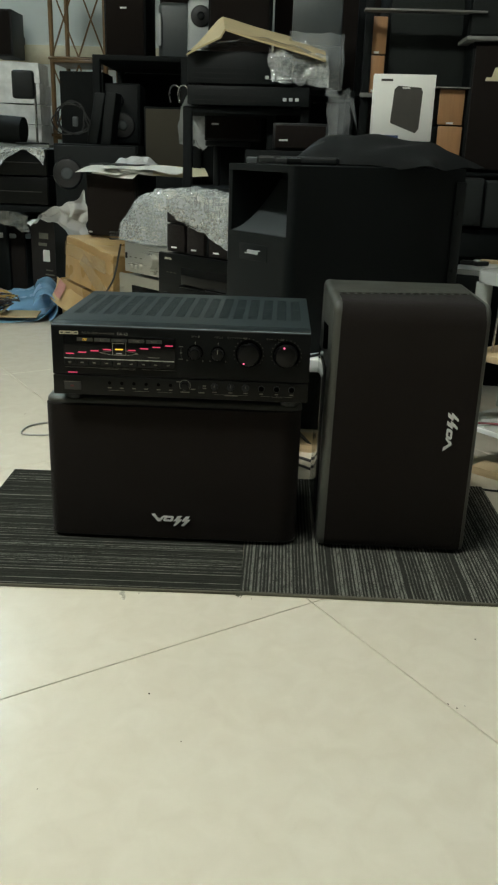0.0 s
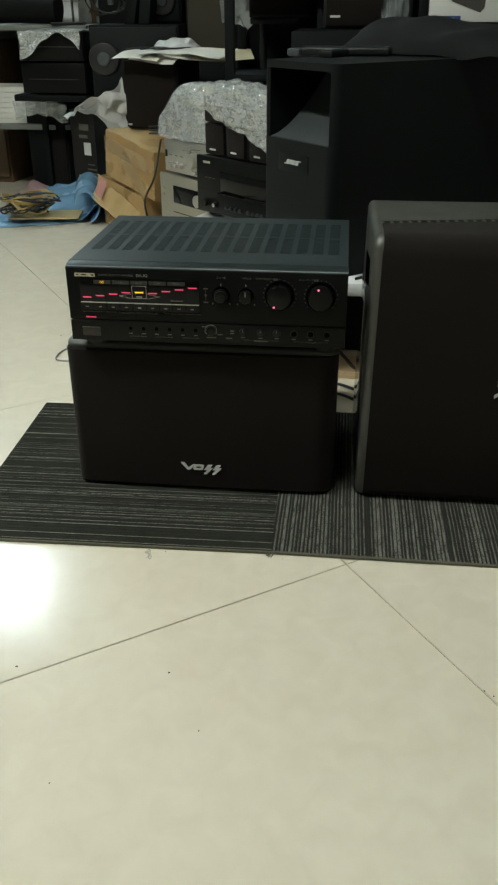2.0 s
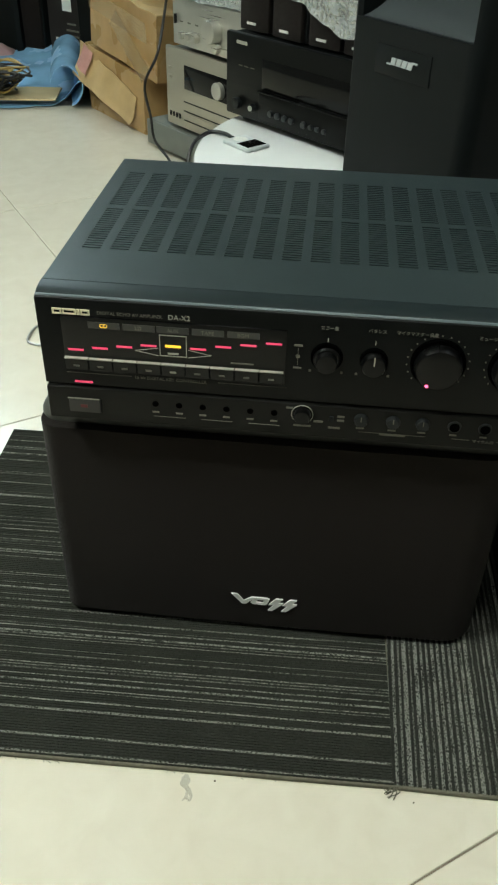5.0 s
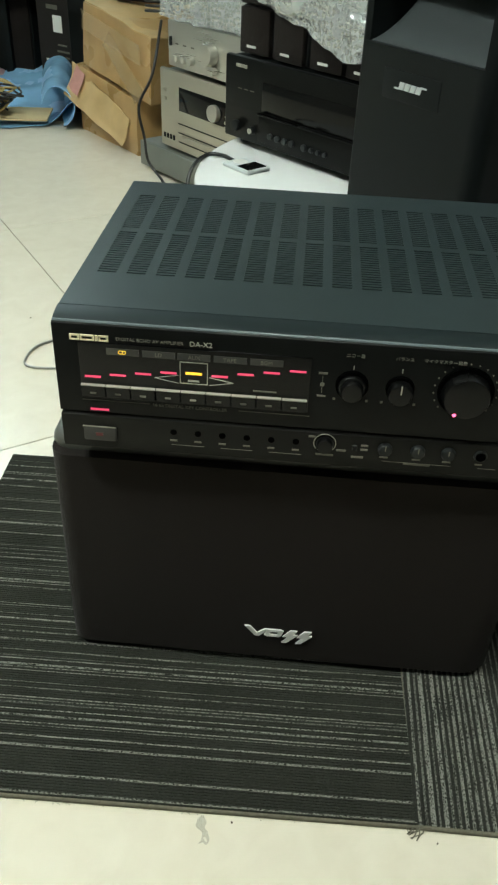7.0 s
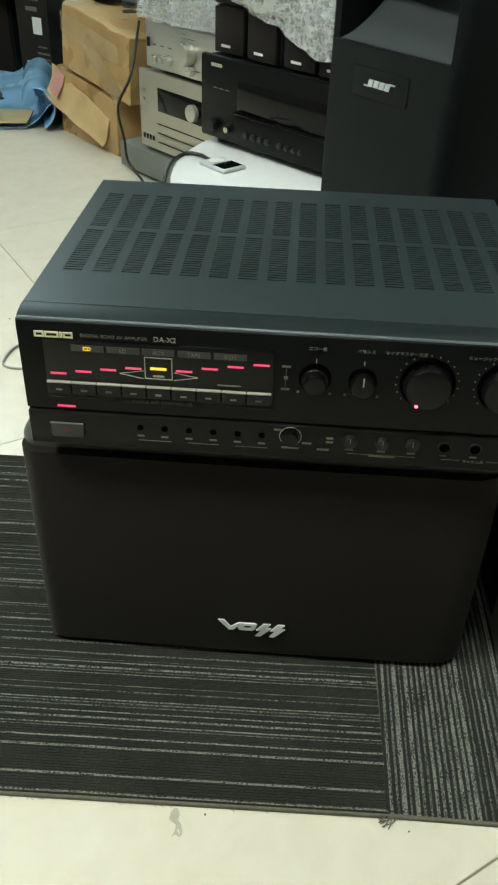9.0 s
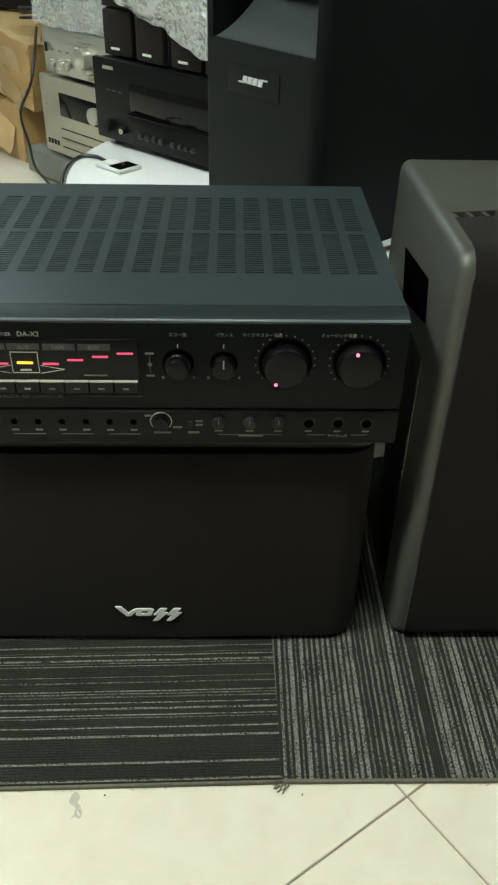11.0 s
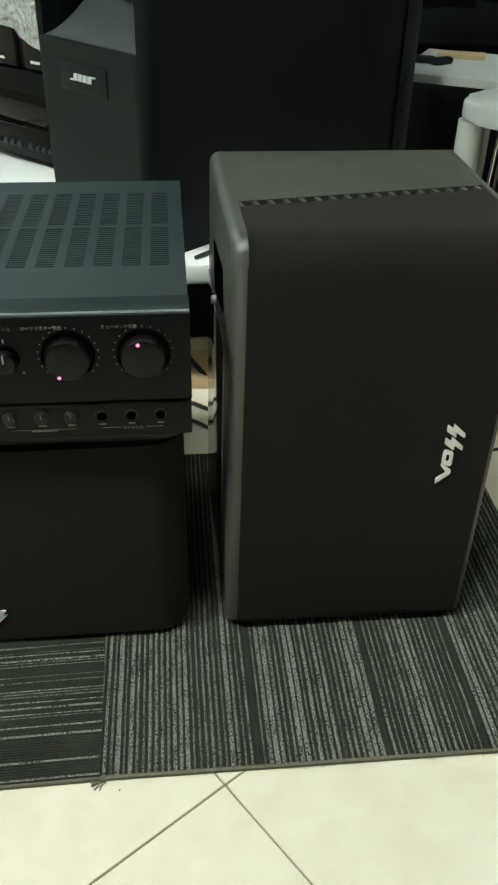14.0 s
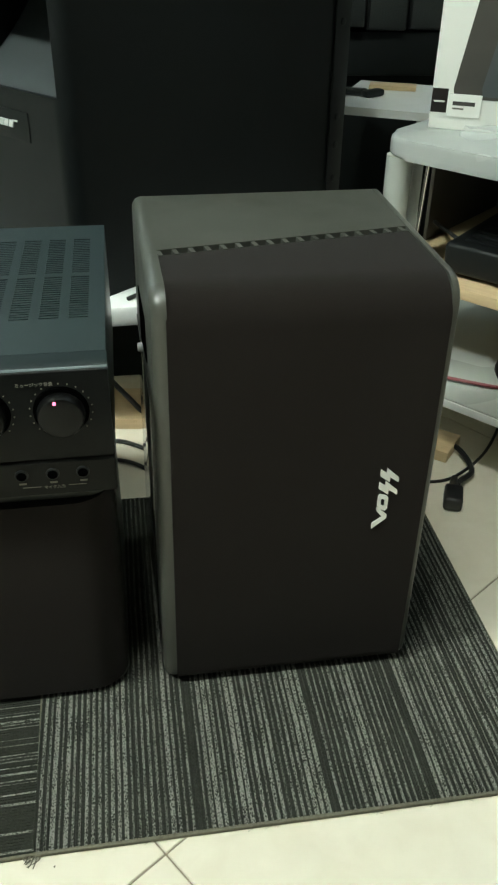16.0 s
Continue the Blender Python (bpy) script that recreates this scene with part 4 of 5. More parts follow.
for k in range(4):
    part("jack", box(0.012 + k * 0.013, 0.021 + k * 0.013, -0.001, 0.002, 0.030, 0.042, 0.001), DEEP, deck)
for k in range(5):
    part("button", box(0.255 + k * 0.002, 0.275 + k * 0.002, -0.003, 0.001, 0.100 + k * 0.013, 0.107 + k * 0.013, 0.001), CHAMPAGNE, deck)
for a in (0.05, 0.37):
    for b in (0.05, 0.28):
        part("foot", cyl((a, b, 0), (a, b, 0.0125), 0.02, n=16), BLACK, deck)
sil = thing("stereo_amplifier", -0.495, 1.705, 0.268, -45, "brushed silver stereo amplifier with knobs, under bubble wrap", "amplifier")
part("case", box(0.004, 0.39, 0.012, 0.30, 0.012, 0.106, 0.003), STANDDARK, sil)
part("facia", box(0, 0.394, 0, 0.013, 0.010, 0.110, 0.003), SILVER, sil)
part("volume_knob", cyl((0.167, 0, 0.060), (0.167, -0.024, 0.060), 0.026, 0.024, 40, bev=0.003), SILVER, sil)
part("knob", cyl((0.178, 0, 0.028), (0.178, -0.014, 0.028), 0.011, n=24, bev=0.002), SILVER, sil)
for a in (0.045, 0.072, 0.098):
    part("knob", cyl((a, 0, 0.034), (a, -0.014, 0.034), 0.0095, 0.009, 24, bev=0.002), SILVER, sil)
part("toggle", box(0.012, 0.017, -0.006, 0.001, 0.055, 0.075, 0.001), BLACK, sil)
for a in (0.03, 0.06, 0.09):
    part("small_caption", box(a, a + 0.012, -0.0006, 0, 0.060, 0.063, 0), DIM, sil, smooth=0)
for a in (0.05, 0.34):
    for b in (0.05, 0.26):
        part("foot", cyl((a, b, 0), (a, b, 0.0125), 0.018, n=16), BLACK, sil)
hump = thing("bubble_wrap", -0.50, 1.71, 0.378, -45, "clear bubble wrap bundled on top of the silver amplifier", "bubble wrap")


def mound(u, v):
    a = -0.012 + u * 0.35
    p = math.sin(math.pi * min(1, max(0, u * 0.97 + 0.03))) ** 0.35
    if v < 0.55:
        w = v / 0.55
        return (a, -0.006 + 0.05 * w ** 3, 0.004 + 0.165 * p * math.sin(1.57 * w))
    w = (v - 0.55) / 0.45
    return (a, 0.044 + 0.2 * w, 0.004 + 0.165 * p * (1 - 0.35 * w))


part("wrap_sheet", sheet(mound, 44, 36, 0.001, 0.010, 26, 5.0), WRAPTHICK, hump)
inside = part("wrapped_item", box(0.015, 0.30, 0.05, 0.24, 0.0, 0.115, 0.03, 3), STANDDARK, hump)


# ---------------------------------------------------------------- cartons, floor clutter on the west side


def dented(x0, x1, y0, y1, z0, z1, amount=0.008, seed=0.0, cut=7):
    own = bmesh.new()
    bmesh.ops.create_cube(own, size=1.0, matrix=Matrix.LocRotScale(((x0 + x1) / 2, (y0 + y1) / 2, (z0 + z1) / 2), None, (x1 - x0, y1 - y0, z1 - z0)))
    bmesh.ops.subdivide_edges(own, edges=own.edges[:], cuts=cut, use_grid_fill=True)
    for v in own.verts:
        push = amount * noise.noise_vector(v.co * 9 + Vector((seed, seed, seed)))
        if v.co.z - z0 < 0.002:
            push.z = 0
        v.co += push
    return own


low = thing("carton", -0.835, 2.130, 0, -47.2, "crushed brown cardboard carton wrapped in clear tape", "cardboard box", "brown cartons")
own = dented(0.0, 0.325, 0.0, 0.26, 0.0, 0.17, 0.006, 4.0)
for v in own.verts:
    v.co.z *= (1.08 - 0.75 * v.co.x)
part("box_body", own, CARD, low)
part("flap", sheet(lambda u, v: (-0.028 + u * 0.315, -0.036 + 0.034 * v ** 0.6, 0.098 - 0.075 * u + (0.086 - 0.016 * u) * v), 18, 10, 0.003, 0.007, 14, 3.0), CARDPALE, low, "torn pale flap")
part("pink_tape", sheet(lambda u, v: (0.0 + u * 0.05, -0.034 + v * 0.03, 0.125 - 0.02 * u + 0.055 * v), 8, 8, 0.001, 0.005, 30, 6.0), shader("pink_tape", (0.52, 0.27, 0.24), 0.2, vary=0.3, bump=0.5, bump_scale=60), low)
up = thing("carton", -0.802, 2.095, 0, -47.2, "brown cardboard carton with shiny packing tape, on another carton", "cardboard box", "brown cartons")
own = dented(0.0, 0.348, 0.0, 0.22, 0.0, 0.162, 0.007, 8.0)
own.transform(pose(-0.004, 0, 0.192, 0, 7.3, 0))
part("box_body", own, CARD, up)
part("top_flap", sheet(lambda u, v: (0.03 + u * 0.33, -0.004 + v * 0.20, 0.358 - 0.048 * u + 0.010 * math.sin(6 * u) * v), 18, 10, 0.003, 0.006, 14, 1.0), CARDPALE, up, "loose pale top flap")
tape = shader("clear_tape", (0.55, 0.40, 0.20), 0.08, alpha=0.3, spec=1.0, bump=0.6, bump_scale=45)
part("tape", sheet(lambda u, v: (0.17 + 0.16 * u - 0.04 * v, -0.012, 0.300 - 0.12 * u - 0.04 * v), 14, 4, 0.0006, 0.004, 30, 2.0), tape, up)
part("tape", sheet(lambda u, v: (0.02 + 0.30 * u, -0.012, 0.335 - 0.045 * u - 0.05 * v), 14, 4, 0.0006, 0.004, 30, 7.0), tape, up)

# black speaker on the carton with papers on it
bs = thing("bookshelf_speaker", -0.712, 2.085, 0.357, -14, "black bookshelf speaker standing on the brown carton", "speaker")
part("cabinet", box(0, 0.21, 0.01, 0.20, 0.0, 0.232, 0.006), DULL, bs)
part("grille", box(0.006, 0.204, -0.004, 0.010, 0.006, 0.226, 0.004), CLOTH, bs)
part("emblem", box(0.012, 0.026, -0.006, -0.003, 0.012, 0.018, 0), EMBLEM, bs, smooth=0)
block = part("riser", box(0.05, 0.20, 0.02, 0.18, -0.012, 0, 0.002), CARD, bs)
random.seed(21)
for k in range(9):
    x, y, w, d, r = -0.72 + 0.035 * k + random.uniform(-0.02, 0.02), 1.985 + 0.05 * random.random() - 0.006 * k, random.uniform(0.14, 0.20), random.uniform(0.09, 0.13), random.uniform(-28, 24)
    pp = thing("paper_sheet", x, y, 0.600 + 0.003 * k - 0.0015 * (k > 5) * k, r, "loose sheet of paper lying on the black speaker", "paper", "loose papers")
    part("page", sheet(lambda u, v: (u * w, v * d, 0.005 * math.sin(3.5 * u + 2 * k) * (1 - v) - 0.018 * (1 - v) ** 1.4 * (0.5 + 0.5 * math.sin(k * 1.7)) - 0.006 * u + 0.012 * v), 12, 8, 0.0008, 0.003, 12, k * 3.0), CREAM if k == 8 else PAPER, pp)
film = thing("plastic_bag", -0.60, 2.06, 0.612, 5, "crumpled clear plastic bag lying on the papers", "plastic bag")
part("bag_film", sheet(lambda u, v: (u * 0.16, v * 0.12, 0.012 + 0.030 * math.sin(3.14 * u) * math.sin(3.14 * v)), 26, 22, 0, 0.012, 34, 4.0), POLY, film, smooth=12)
for k in range(3):
    cab = thing("short_cable", -0.68 + 0.05 * k, 2.03, 0.618, 20 * k, "short black cable lying on the papers", "cable")
    part("cable", tube([(0, 0, 0.002), (0.06, 0.02, 0.006), (0.11, -0.01, 0.003), (0.16, 0.01, 0.004)], 0.003), RUBBER, cab)
coil = thing("coiled_cable", -0.54, 1.86, 0.36, 0, "black power cable coiled on the carton", "cable")
part("cable", tube([(0.035 * math.cos(0.9 * k) + 0.004 * math.sin(3 * k), 0.022 * math.sin(0.9 * k), 0.004 + 0.0016 * k) for k in range(24)], 0.003), RUBBER, coil)
white = thing("white_plastic_bag", -0.985, 2.17, 0.355, -15, "crumpled white plastic bag hanging over the cartons", "plastic bag")
part("bag_film", sheet(lambda u, v: (0.05 + u * 0.22 - 0.03 * v, 0.07 * v + 0.02 * u - 0.05 * (1 - u), 0.03 + 0.03 * math.sin(5 * u) + (0.17 * u ** 1.6) * (1 - v) - 0.05 * u * v), 34, 28, 0, 0.018, 30, 11.0), POLY, white, smooth=12)

# black printed carton and covered box
bc = thing("black_carton", -1.075, 2.56, 0, -30, "black printed product carton standing on the floor", "cardboard box")
part("box_body", dented(0, 0.165, 0, 0.30, 0, 0.372, 0.003, 2.0), BLACKCARD, bc)
for a, b, z0, z1 in ((0.055, 0.11, 0.293, 0.318), (0.05, 0.10, 0.262, 0.275), (0.075, 0.115, 0.195, 0.245), (0.03, 0.055, 0.07, 0.11), (0.085, 0.14, 0.10, 0.106), (0.085, 0.14, 0.118, 0.124), (0.085, 0.14, 0.135, 0.141), (0.09, 0.13, 0.155, 0.160)):
    part("printed_bar", box(a, b, -0.0055, -0.004, z0, z1, 0), WHITECARD if z1 - z0 > 0.03 else DIM, bc, smooth=0)
bx = thing("black_speaker", -1.31, 2.66, 0, -14, "tall black floor speaker partly covered by bubble wrap", "speaker")
part("cabinet", box(0, 0.20, 0.01, 0.26, 0.0, 0.385, 0.005), DULL, bx)
part("grille", box(0.10, 0.195, -0.003, 0.010, 0.01, 0.375, 0.003), CLOTH, bx)
bw = thing("bubble_wrap", -1.33, 2.64, 0.386, -14, "bubble wrap lying over a black speaker", "bubble wrap")
part("wrap_sheet", sheet(lambda u, v: (u * 0.26, -0.022 + max(0, v - 0.35) * 0.36, 0.012 + 0.03 * math.sin(3 * u) - 0.075 * max(0, 0.35 - v) / 0.35 - 0.02 * u), 30, 24, 0.001, 0.012, 22, 6.0), WRAP, bw)

# blue sheet with cables
bl = thing("blue_plastic_sheet", 0, 0, 0, 0, "creased blue plastic sheet spread on the tiled floor", "plastic sheet")


def blue(u, v):
    x, y = -1.30 + 0.47 * u, 1.985 + 0.16 * u + 0.62 * v
    fold = math.exp(-((u - 0.93) / 0.10) ** 2) * 0.105 * (0.45 + 0.55 * math.sin(2.6 * v + 0.4))
    back = 0.15 * max(0, v - 0.45) * (0.3 + u)
    return (x + 0.015 * math.sin(6 * v), y, 0.006 + fold + back + 0.012 * max(0, math.sin(7 * u + 4 * v)) * v)


part("film", sheet(blue, 50, 40, 0.0012, 0.010, 13, 3.0), BLUE, bl)
part("rolled_edge", sheet(lambda u, v: (-0.895 - 0.09 * v + 0.052 * math.cos(2.9 - 4.2 * u), 2.10 + 0.34 * v + 0.012 * math.sin(6 * u), 0.062 + 0.02 * v + 0.055 * math.sin(2.9 - 4.2 * u)), 22, 14, 0.0012, 0.008, 14, 6.0), BLUE, bl)
cardp = thing("cardboard_piece", -1.20, 2.06, 0.022, 8, "flat torn piece of cardboard on the blue sheet", "cardboard")
part("piece", dented(0, 0.27, 0, 0.14, 0, 0.005, 0.003, 5.0, 4), CARDSHEET, cardp)
for k in range(14):
    random.seed(40 + k)
    wire = thing("coiled_cable", -1.16 + 0.03 * random.random(), 2.12 + 0.03 * random.random(), 0.029 + 0.0042 * k, 15 * k, "straw-coloured cable coiled on the cardboard" if k % 2 else "black cable coiled on the cardboard", "cable", "cable heap")
    rx, ry = random.uniform(0.07, 0.165), random.uniform(0.03, 0.075)
    part("cable", tube([(rx * math.cos(t * 0.7) * random.uniform(0.8, 1.1), ry * math.sin(t * 0.7) * random.uniform(0.7, 1.1), 0.004 + 0.022 * random.random()) for t in range(17)], 0.0032, 6, 5), YELLOWWIRE if k % 2 else RUBBER, wire)
pink = thing("pink_cloth", -1.33, 2.52, 0, 20, "crumpled pale pink wrapping on the floor", "wrapping")
part("film", sheet(lambda u, v: (u * 0.16, v * 0.12, 0.01 + 0.05 * math.sin(3.1 * u) * math.sin(3.1 * v)), 14, 12, 0.001, 0.02, 20, 8.0), shader("pale_pink_film", (0.42, 0.28, 0.29), 0.5, vary=0.15), pink)
loop = thing("wire_loop", 0, 0, 0, 0, "bent bare wire loop lying on the floor by the speaker", "wire")
part("wire", tube([(-0.42, 0.77, 0.003), (-0.50, 0.735, 0.003), (-0.565, 0.728, 0.003), (-0.583, 0.75, 0.003), (-0.575, 0.80, 0.003), (-0.53, 0.83, 0.003), (-0.45, 0.83, 0.003), (-0.38, 0.82, 0.003)], 0.0022), STEELWIRE, loop)
# ---------------------------------------------------------------- racks and stacks at the back


def cabinet(name, x0, x1, y, d, z0, z1, rz, label, body=DULL, front=CLOTH, mark=None, cones=(), rim=0.008, group=""):
    """A boxed loudspeaker: cabinet, cloth front, perhaps a mark and bare cones."""
    ob = thing(name, x0, y, z0, rz, label, "speaker", group)
    w, h = x1 - x0, z1 - z0
    part("cabinet", box(0, w, 0.008, d, 0, h, 0.005), body, ob)
    if front:
        part("grille", box(rim, w - rim, -0.003, 0.009, rim, h - rim, 0.003), front, ob)
    if mark:
        part("emblem", box(mark[0] * w, mark[1] * w, -0.005, -0.0025, mark[2] * h, mark[2] * h + 0.006, 0), EMBLEM, ob, smooth=0)
    for cx, cz, r in cones:
        c = part("cone", cyl((cx * w, 0.004, cz * h), (cx * w, -0.014, cz * h), r, r * 0.9, 32, bev=0.004), CONE, ob)
        part("dust_cap", cyl((cx * w, -0.013, cz * h), (cx * w, -0.020, cz * h), r * 0.42, r * 0.3, 24, bev=0.003), GREYSPK, c)
    return ob


def shelf_unit(name, x0, x1, y0, y1, levels, top, post, mat, label):
    ob = thing(name, x0, y0, 0, 0, label, "shelf")
    w, d = x1 - x0, y1 - y0
    for z in levels:
        part("shelf_board", box(0, w, 0, d, z - 0.02, z, 0.003), mat, ob)
    part("back_panel", box(0.001, w - 0.001, d - 0.006, d - 0.002, 0.01, top - 0.021, 0), mat, ob)
    for a in (0, w - post):
        for b in (0, d - post):
            part("post", box(a - 0.001, a + post - 0.001, b - 0.001, b + post - 0.001, 0, top, 0.003), mat, ob)
    return ob


shelf_unit("metal_rack", -0.74, -0.355, 2.40, 2.95, (0.35, 0.692, 1.03), 1.03, 0.03, DULL, "black steel rack packed with speakers and gear")
cabinet("pa_speaker", -0.685, -0.545, 2.36, 0.25, 0.692, 0.925, 4, "black stage speaker with horn and bare cone on a rack", DULL, SATIN, None, ((0.5, 0.32, 0.052), (0.35, 0.72, 0.028)))
cabinet("olive_speaker", -0.532, -0.348, 2.37, 0.20, 0.600, 0.842, 2, "olive cloth-covered bookshelf speaker", DULL, OLIVE, None)
sup = thing("black_crate", -0.55, 2.33, 0, 0, "closed black equipment crate under a speaker", "crate")
part("crate_body", box(0, 0.22, 0, 0.26, 0, 0.599, 0.006), DULL, sup)
cabinet("black_speaker", -0.735, -0.560, 2.62, 0.28, 1.03, 1.32, 0, "black cloth-front speaker on top of the rack", DULL, CLOTH, (0.4, 0.55, 0.68))
cabinet("black_speaker", -0.735, -0.560, 2.62, 0.28, 1.321, 1.60, 0, "black cloth-front speaker stacked on another", DULL, CLOTH)
ss = thing("silver_speaker", -0.492, 2.52, 1.03, 6, "silver and slate speaker with a round cone on the rack", "speaker")
part("cabinet", box(0, 0.21, 0.01, 0.24, 0, 0.215, 0.02, 3), GREYSPK, ss)
part("bezel", box(0.118, 0.214, -0.012, 0.012, 0.02, 0.226, 0.02, 3), SILVERSPK, ss, "silver front bezel")
c = part("cone", cyl((0.172, -0.010, 0.163), (0.172, -0.022, 0.163), 0.042, 0.039, 36, bev=0.004), CONE, ss)
part("dust_cap", cyl((0.172, -0.020, 0.163), (0.172, -0.030, 0.163), 0.017, 0.012, 24, bev=0.003), SATIN, c)
part("handle", box(-0.004, 0.012, -0.008, 0.012, 0.05, 0.17, 0.006, 3), SILVERSPK, ss)
cabinet("black_speaker", -0.27, -0.03, 2.30, 0.26, 0.0, 1.42, 0, "tall black speaker in the back row", DULL, CLOTH)
cabinet("black_speaker", -0.52, -0.29, 2.75, 0.26, 1.03, 1.62, 0, "tall black speaker at the back wall", DULL, CLOTH)

for x0, x1, y, top, lab in ((0.16, 0.44, 2.25, 1.75, "tall black speaker tower in the back row"), (0.45, 0.78, 2.2, 1.7, "tall black speaker tower behind the rack"), (0.79, 1.12, 2.15, 1.72, "tall black speaker tower beside the rack"), (-0.02, 0.15, 2.45, 1.6, "slim black speaker tower in the back row")):
    cabinet("tower_speaker", x0, x1, y, 0.3, 0.0, top, 0, lab, DULL, CLOTH, group="speaker towers")

# west part: case, cone box, wedges, tangle
cabinet("black_case", -0.935, -0.745, 2.62, 0.22, 0.68, 0.985, 0, "black padded equipment case", BAG, None)
cb = cabinet("woofer_box", -0.872, -0.535, 2.24, 0.28, 0.44, 0.692, 0, "black woofer box with a bare round cone", DULL, SATIN, None, ((0.165, 0.55, 0.062),))
sup = thing("black_crate", -0.90, 2.30, 0, 0, "closed black equipment crate under a woofer box", "crate")
part("crate_body", box(0, 0.36, 0, 0.28, 0, 0.439, 0.006), DULL, sup)
for x, lean in ((-0.745, 12), (-0.69, 8)):
    wd = thing("wedge_speaker", x, 2.27, 0.692, -4, "slim black wedge speaker leaning on the woofer box", "speaker", "wedge speakers")
    own = box(0, 0.042, 0, 0.12, 0, 0.19, 0.004)
    for v in own.verts:
        v.co.x += v.co.z * math.tan(radians(lean))
    part("wedge_body", own, SATIN, wd)
tang = thing("cable_tangle", -0.86, 2.23, 0.80, 0, "tangle of thin dark cables hanging from the gear", "cable")
random.seed(8)
part("cable", tube([(0.07 + 0.075 * math.cos(0.8 * k) * random.uniform(0.6, 1.1), -0.01 + 0.02 * random.random(), -0.02 + 0.065 * math.sin(0.8 * k) * random.uniform(0.6, 1.1)) for k in range(30)], 0.0026, 6, 5), RUBBER, tang)
part("plug", box(0.075, 0.095, -0.012, 0.0, -0.045, -0.01, 0.004), GREYSPK, tang)

# desk at the far west with gear
desk = shelf_unit("desk", -1.75, -0.99, 2.62, 3.25, (0.30, 0.685), 0.684, 0.035, STANDDARK, "grey workbench carrying foil-wrapped stock")
for k in range(4):
    fo = thing("foil_pack", -1.36, 2.86, 0.686 + k * 0.088, 3 * (k % 2), "flat carton wrapped in silver foil", "package", "foil packs")
    part("pack_body", dented(0, 0.27, 0, 0.2, 0, 0.086, 0.006, 3.0 + k), FOIL, fo)
mon = thing("small_monitor", -1.10, 2.66, 0.686, 8, "small black monitor on a thin chrome stand", "monitor")
part("screen", box(-0.05, 0.045, -0.012, 0.018, 0.185, 0.30, 0.012, 3), BLACK, mon)
part("stand_post", cyl((0.045, 0.01, 0.004), (0.045, 0.01, 0.25), 0.005, n=12), CHROME, mon)
part("stand_base", box(-0.04, 0.09, -0.05, 0.06, 0, 0.008, 0.003), BLACK, mon)
cl = thing("black_cloth_bundle", -1.32, 2.66, 0.686, 0, "rolled black cloth bundle on the workbench", "cloth")
part("roll", tube([(-0.1, 0.05, 0.06), (0.06, 0.04, 0.062), (0.20, 0.03, 0.055)], 0.058, 16, 6), BAG, cl)
for z0, z1, lab in ((0.44, 0.555, "black amplifier stacked under bubble wrap"), (0.556, 0.665, "black disc player stacked under bubble wrap")):
    e = thing("stacked_player", -1.21, 2.42, z0, -6, lab, "audio unit")
    part("case", box(0, 0.27, 0.01, 0.28, 0.008, z1 - z0, 0.003), DULL, e)
    part("facia", box(0, 0.27, 0, 0.012, 0.006, z1 - z0, 0.003), FACIA, e)
    part("slot_line", box(0.03, 0.24, -0.001, 0.002, 0.055, 0.058, 0), GREYKEY, e, smooth=0)
    for a in (0.04, 0.23):
        part("foot", cyl((a, 0.05, 0), (a, 0.05, 0.009), 0.014, n=12), BLACK, e)
        part("foot", cyl((a, 0.24, 0), (a, 0.24, 0.009), 0.014, n=12), BLACK, e)
sup = thing("black_crate", -1.23, 2.95, 0, 0, "closed black equipment crate by the workbench", "crate")
part("crate_body", box(0.0, 0.30, 0.0, 0.2, 0, 0.28, 0.006), DULL, sup)
sup = thing("low_bench", -1.24, 2.41, 0, -6, "dark low bench carrying stacked players", "bench")
part("bench_top", box(-0.01, 0.30, 0.0, 0.31, 0.415, 0.439, 0.003), DULL, sup)
for a in (0.0, 0.26):
    part("leg", box(a, a + 0.025, 0.26, 0.285, 0, 0.416, 0.002), DULL, sup)
    part("leg", box(a, a + 0.025, 0.20, 0.225, 0, 0.416, 0.002), DULL, sup)
bw = thing("bubble_wrap", -1.22, 2.40, 0.666, -6, "clear bubble wrap hanging over stacked black players", "bubble wrap")
part("wrap_sheet", sheet(lambda u, v: (0.03 + u * 0.25, -0.016 + max(0, v - 0.5) * 0.36, 0.004 - 0.20 * max(0, 0.5 - v) * (0.55 + 0.45 * math.cos(5 * u))), 30, 26, 0.001, 0.008, 22, 1.0), WRAPTHICK, bw)
st = thing("paper_stack", -1.52, 2.66, 0.301, 4, "stack of white boxed paper under the workbench", "paper")
for k in range(7):
    part("ream", dented(0, 0.22, 0, 0.2, k * 0.021, k * 0.021 + 0.019, 0.002, k * 2.0, 3), PAPER, st)

# rattan shelf against the wall
rs = thing("rattan_shelf", -1.055, 2.98, 0, 0, "brown rattan shelf with crossed cane sides", "shelf")
for x, y in ((0, 0), (0.25, 0), (0, 0.3), (0.25, 0.3)):
    part("post", cyl((x, y, 0), (x, y, 1.72), 0.011, n=12), RATTAN, rs)
for z in (0.35, 0.72, 1.055, 1.40, 1.70):
    part("cane_shelf", box(-0.01, 0.26, -0.01, 0.31, z - 0.008, z + 0.008, 0.004), RATTAN, rs)
    part("rail", cyl((-0.015, -0.008, z + 0.012), (0.265, -0.008, z + 0.012), 0.007, n=10), RATTAN, rs)
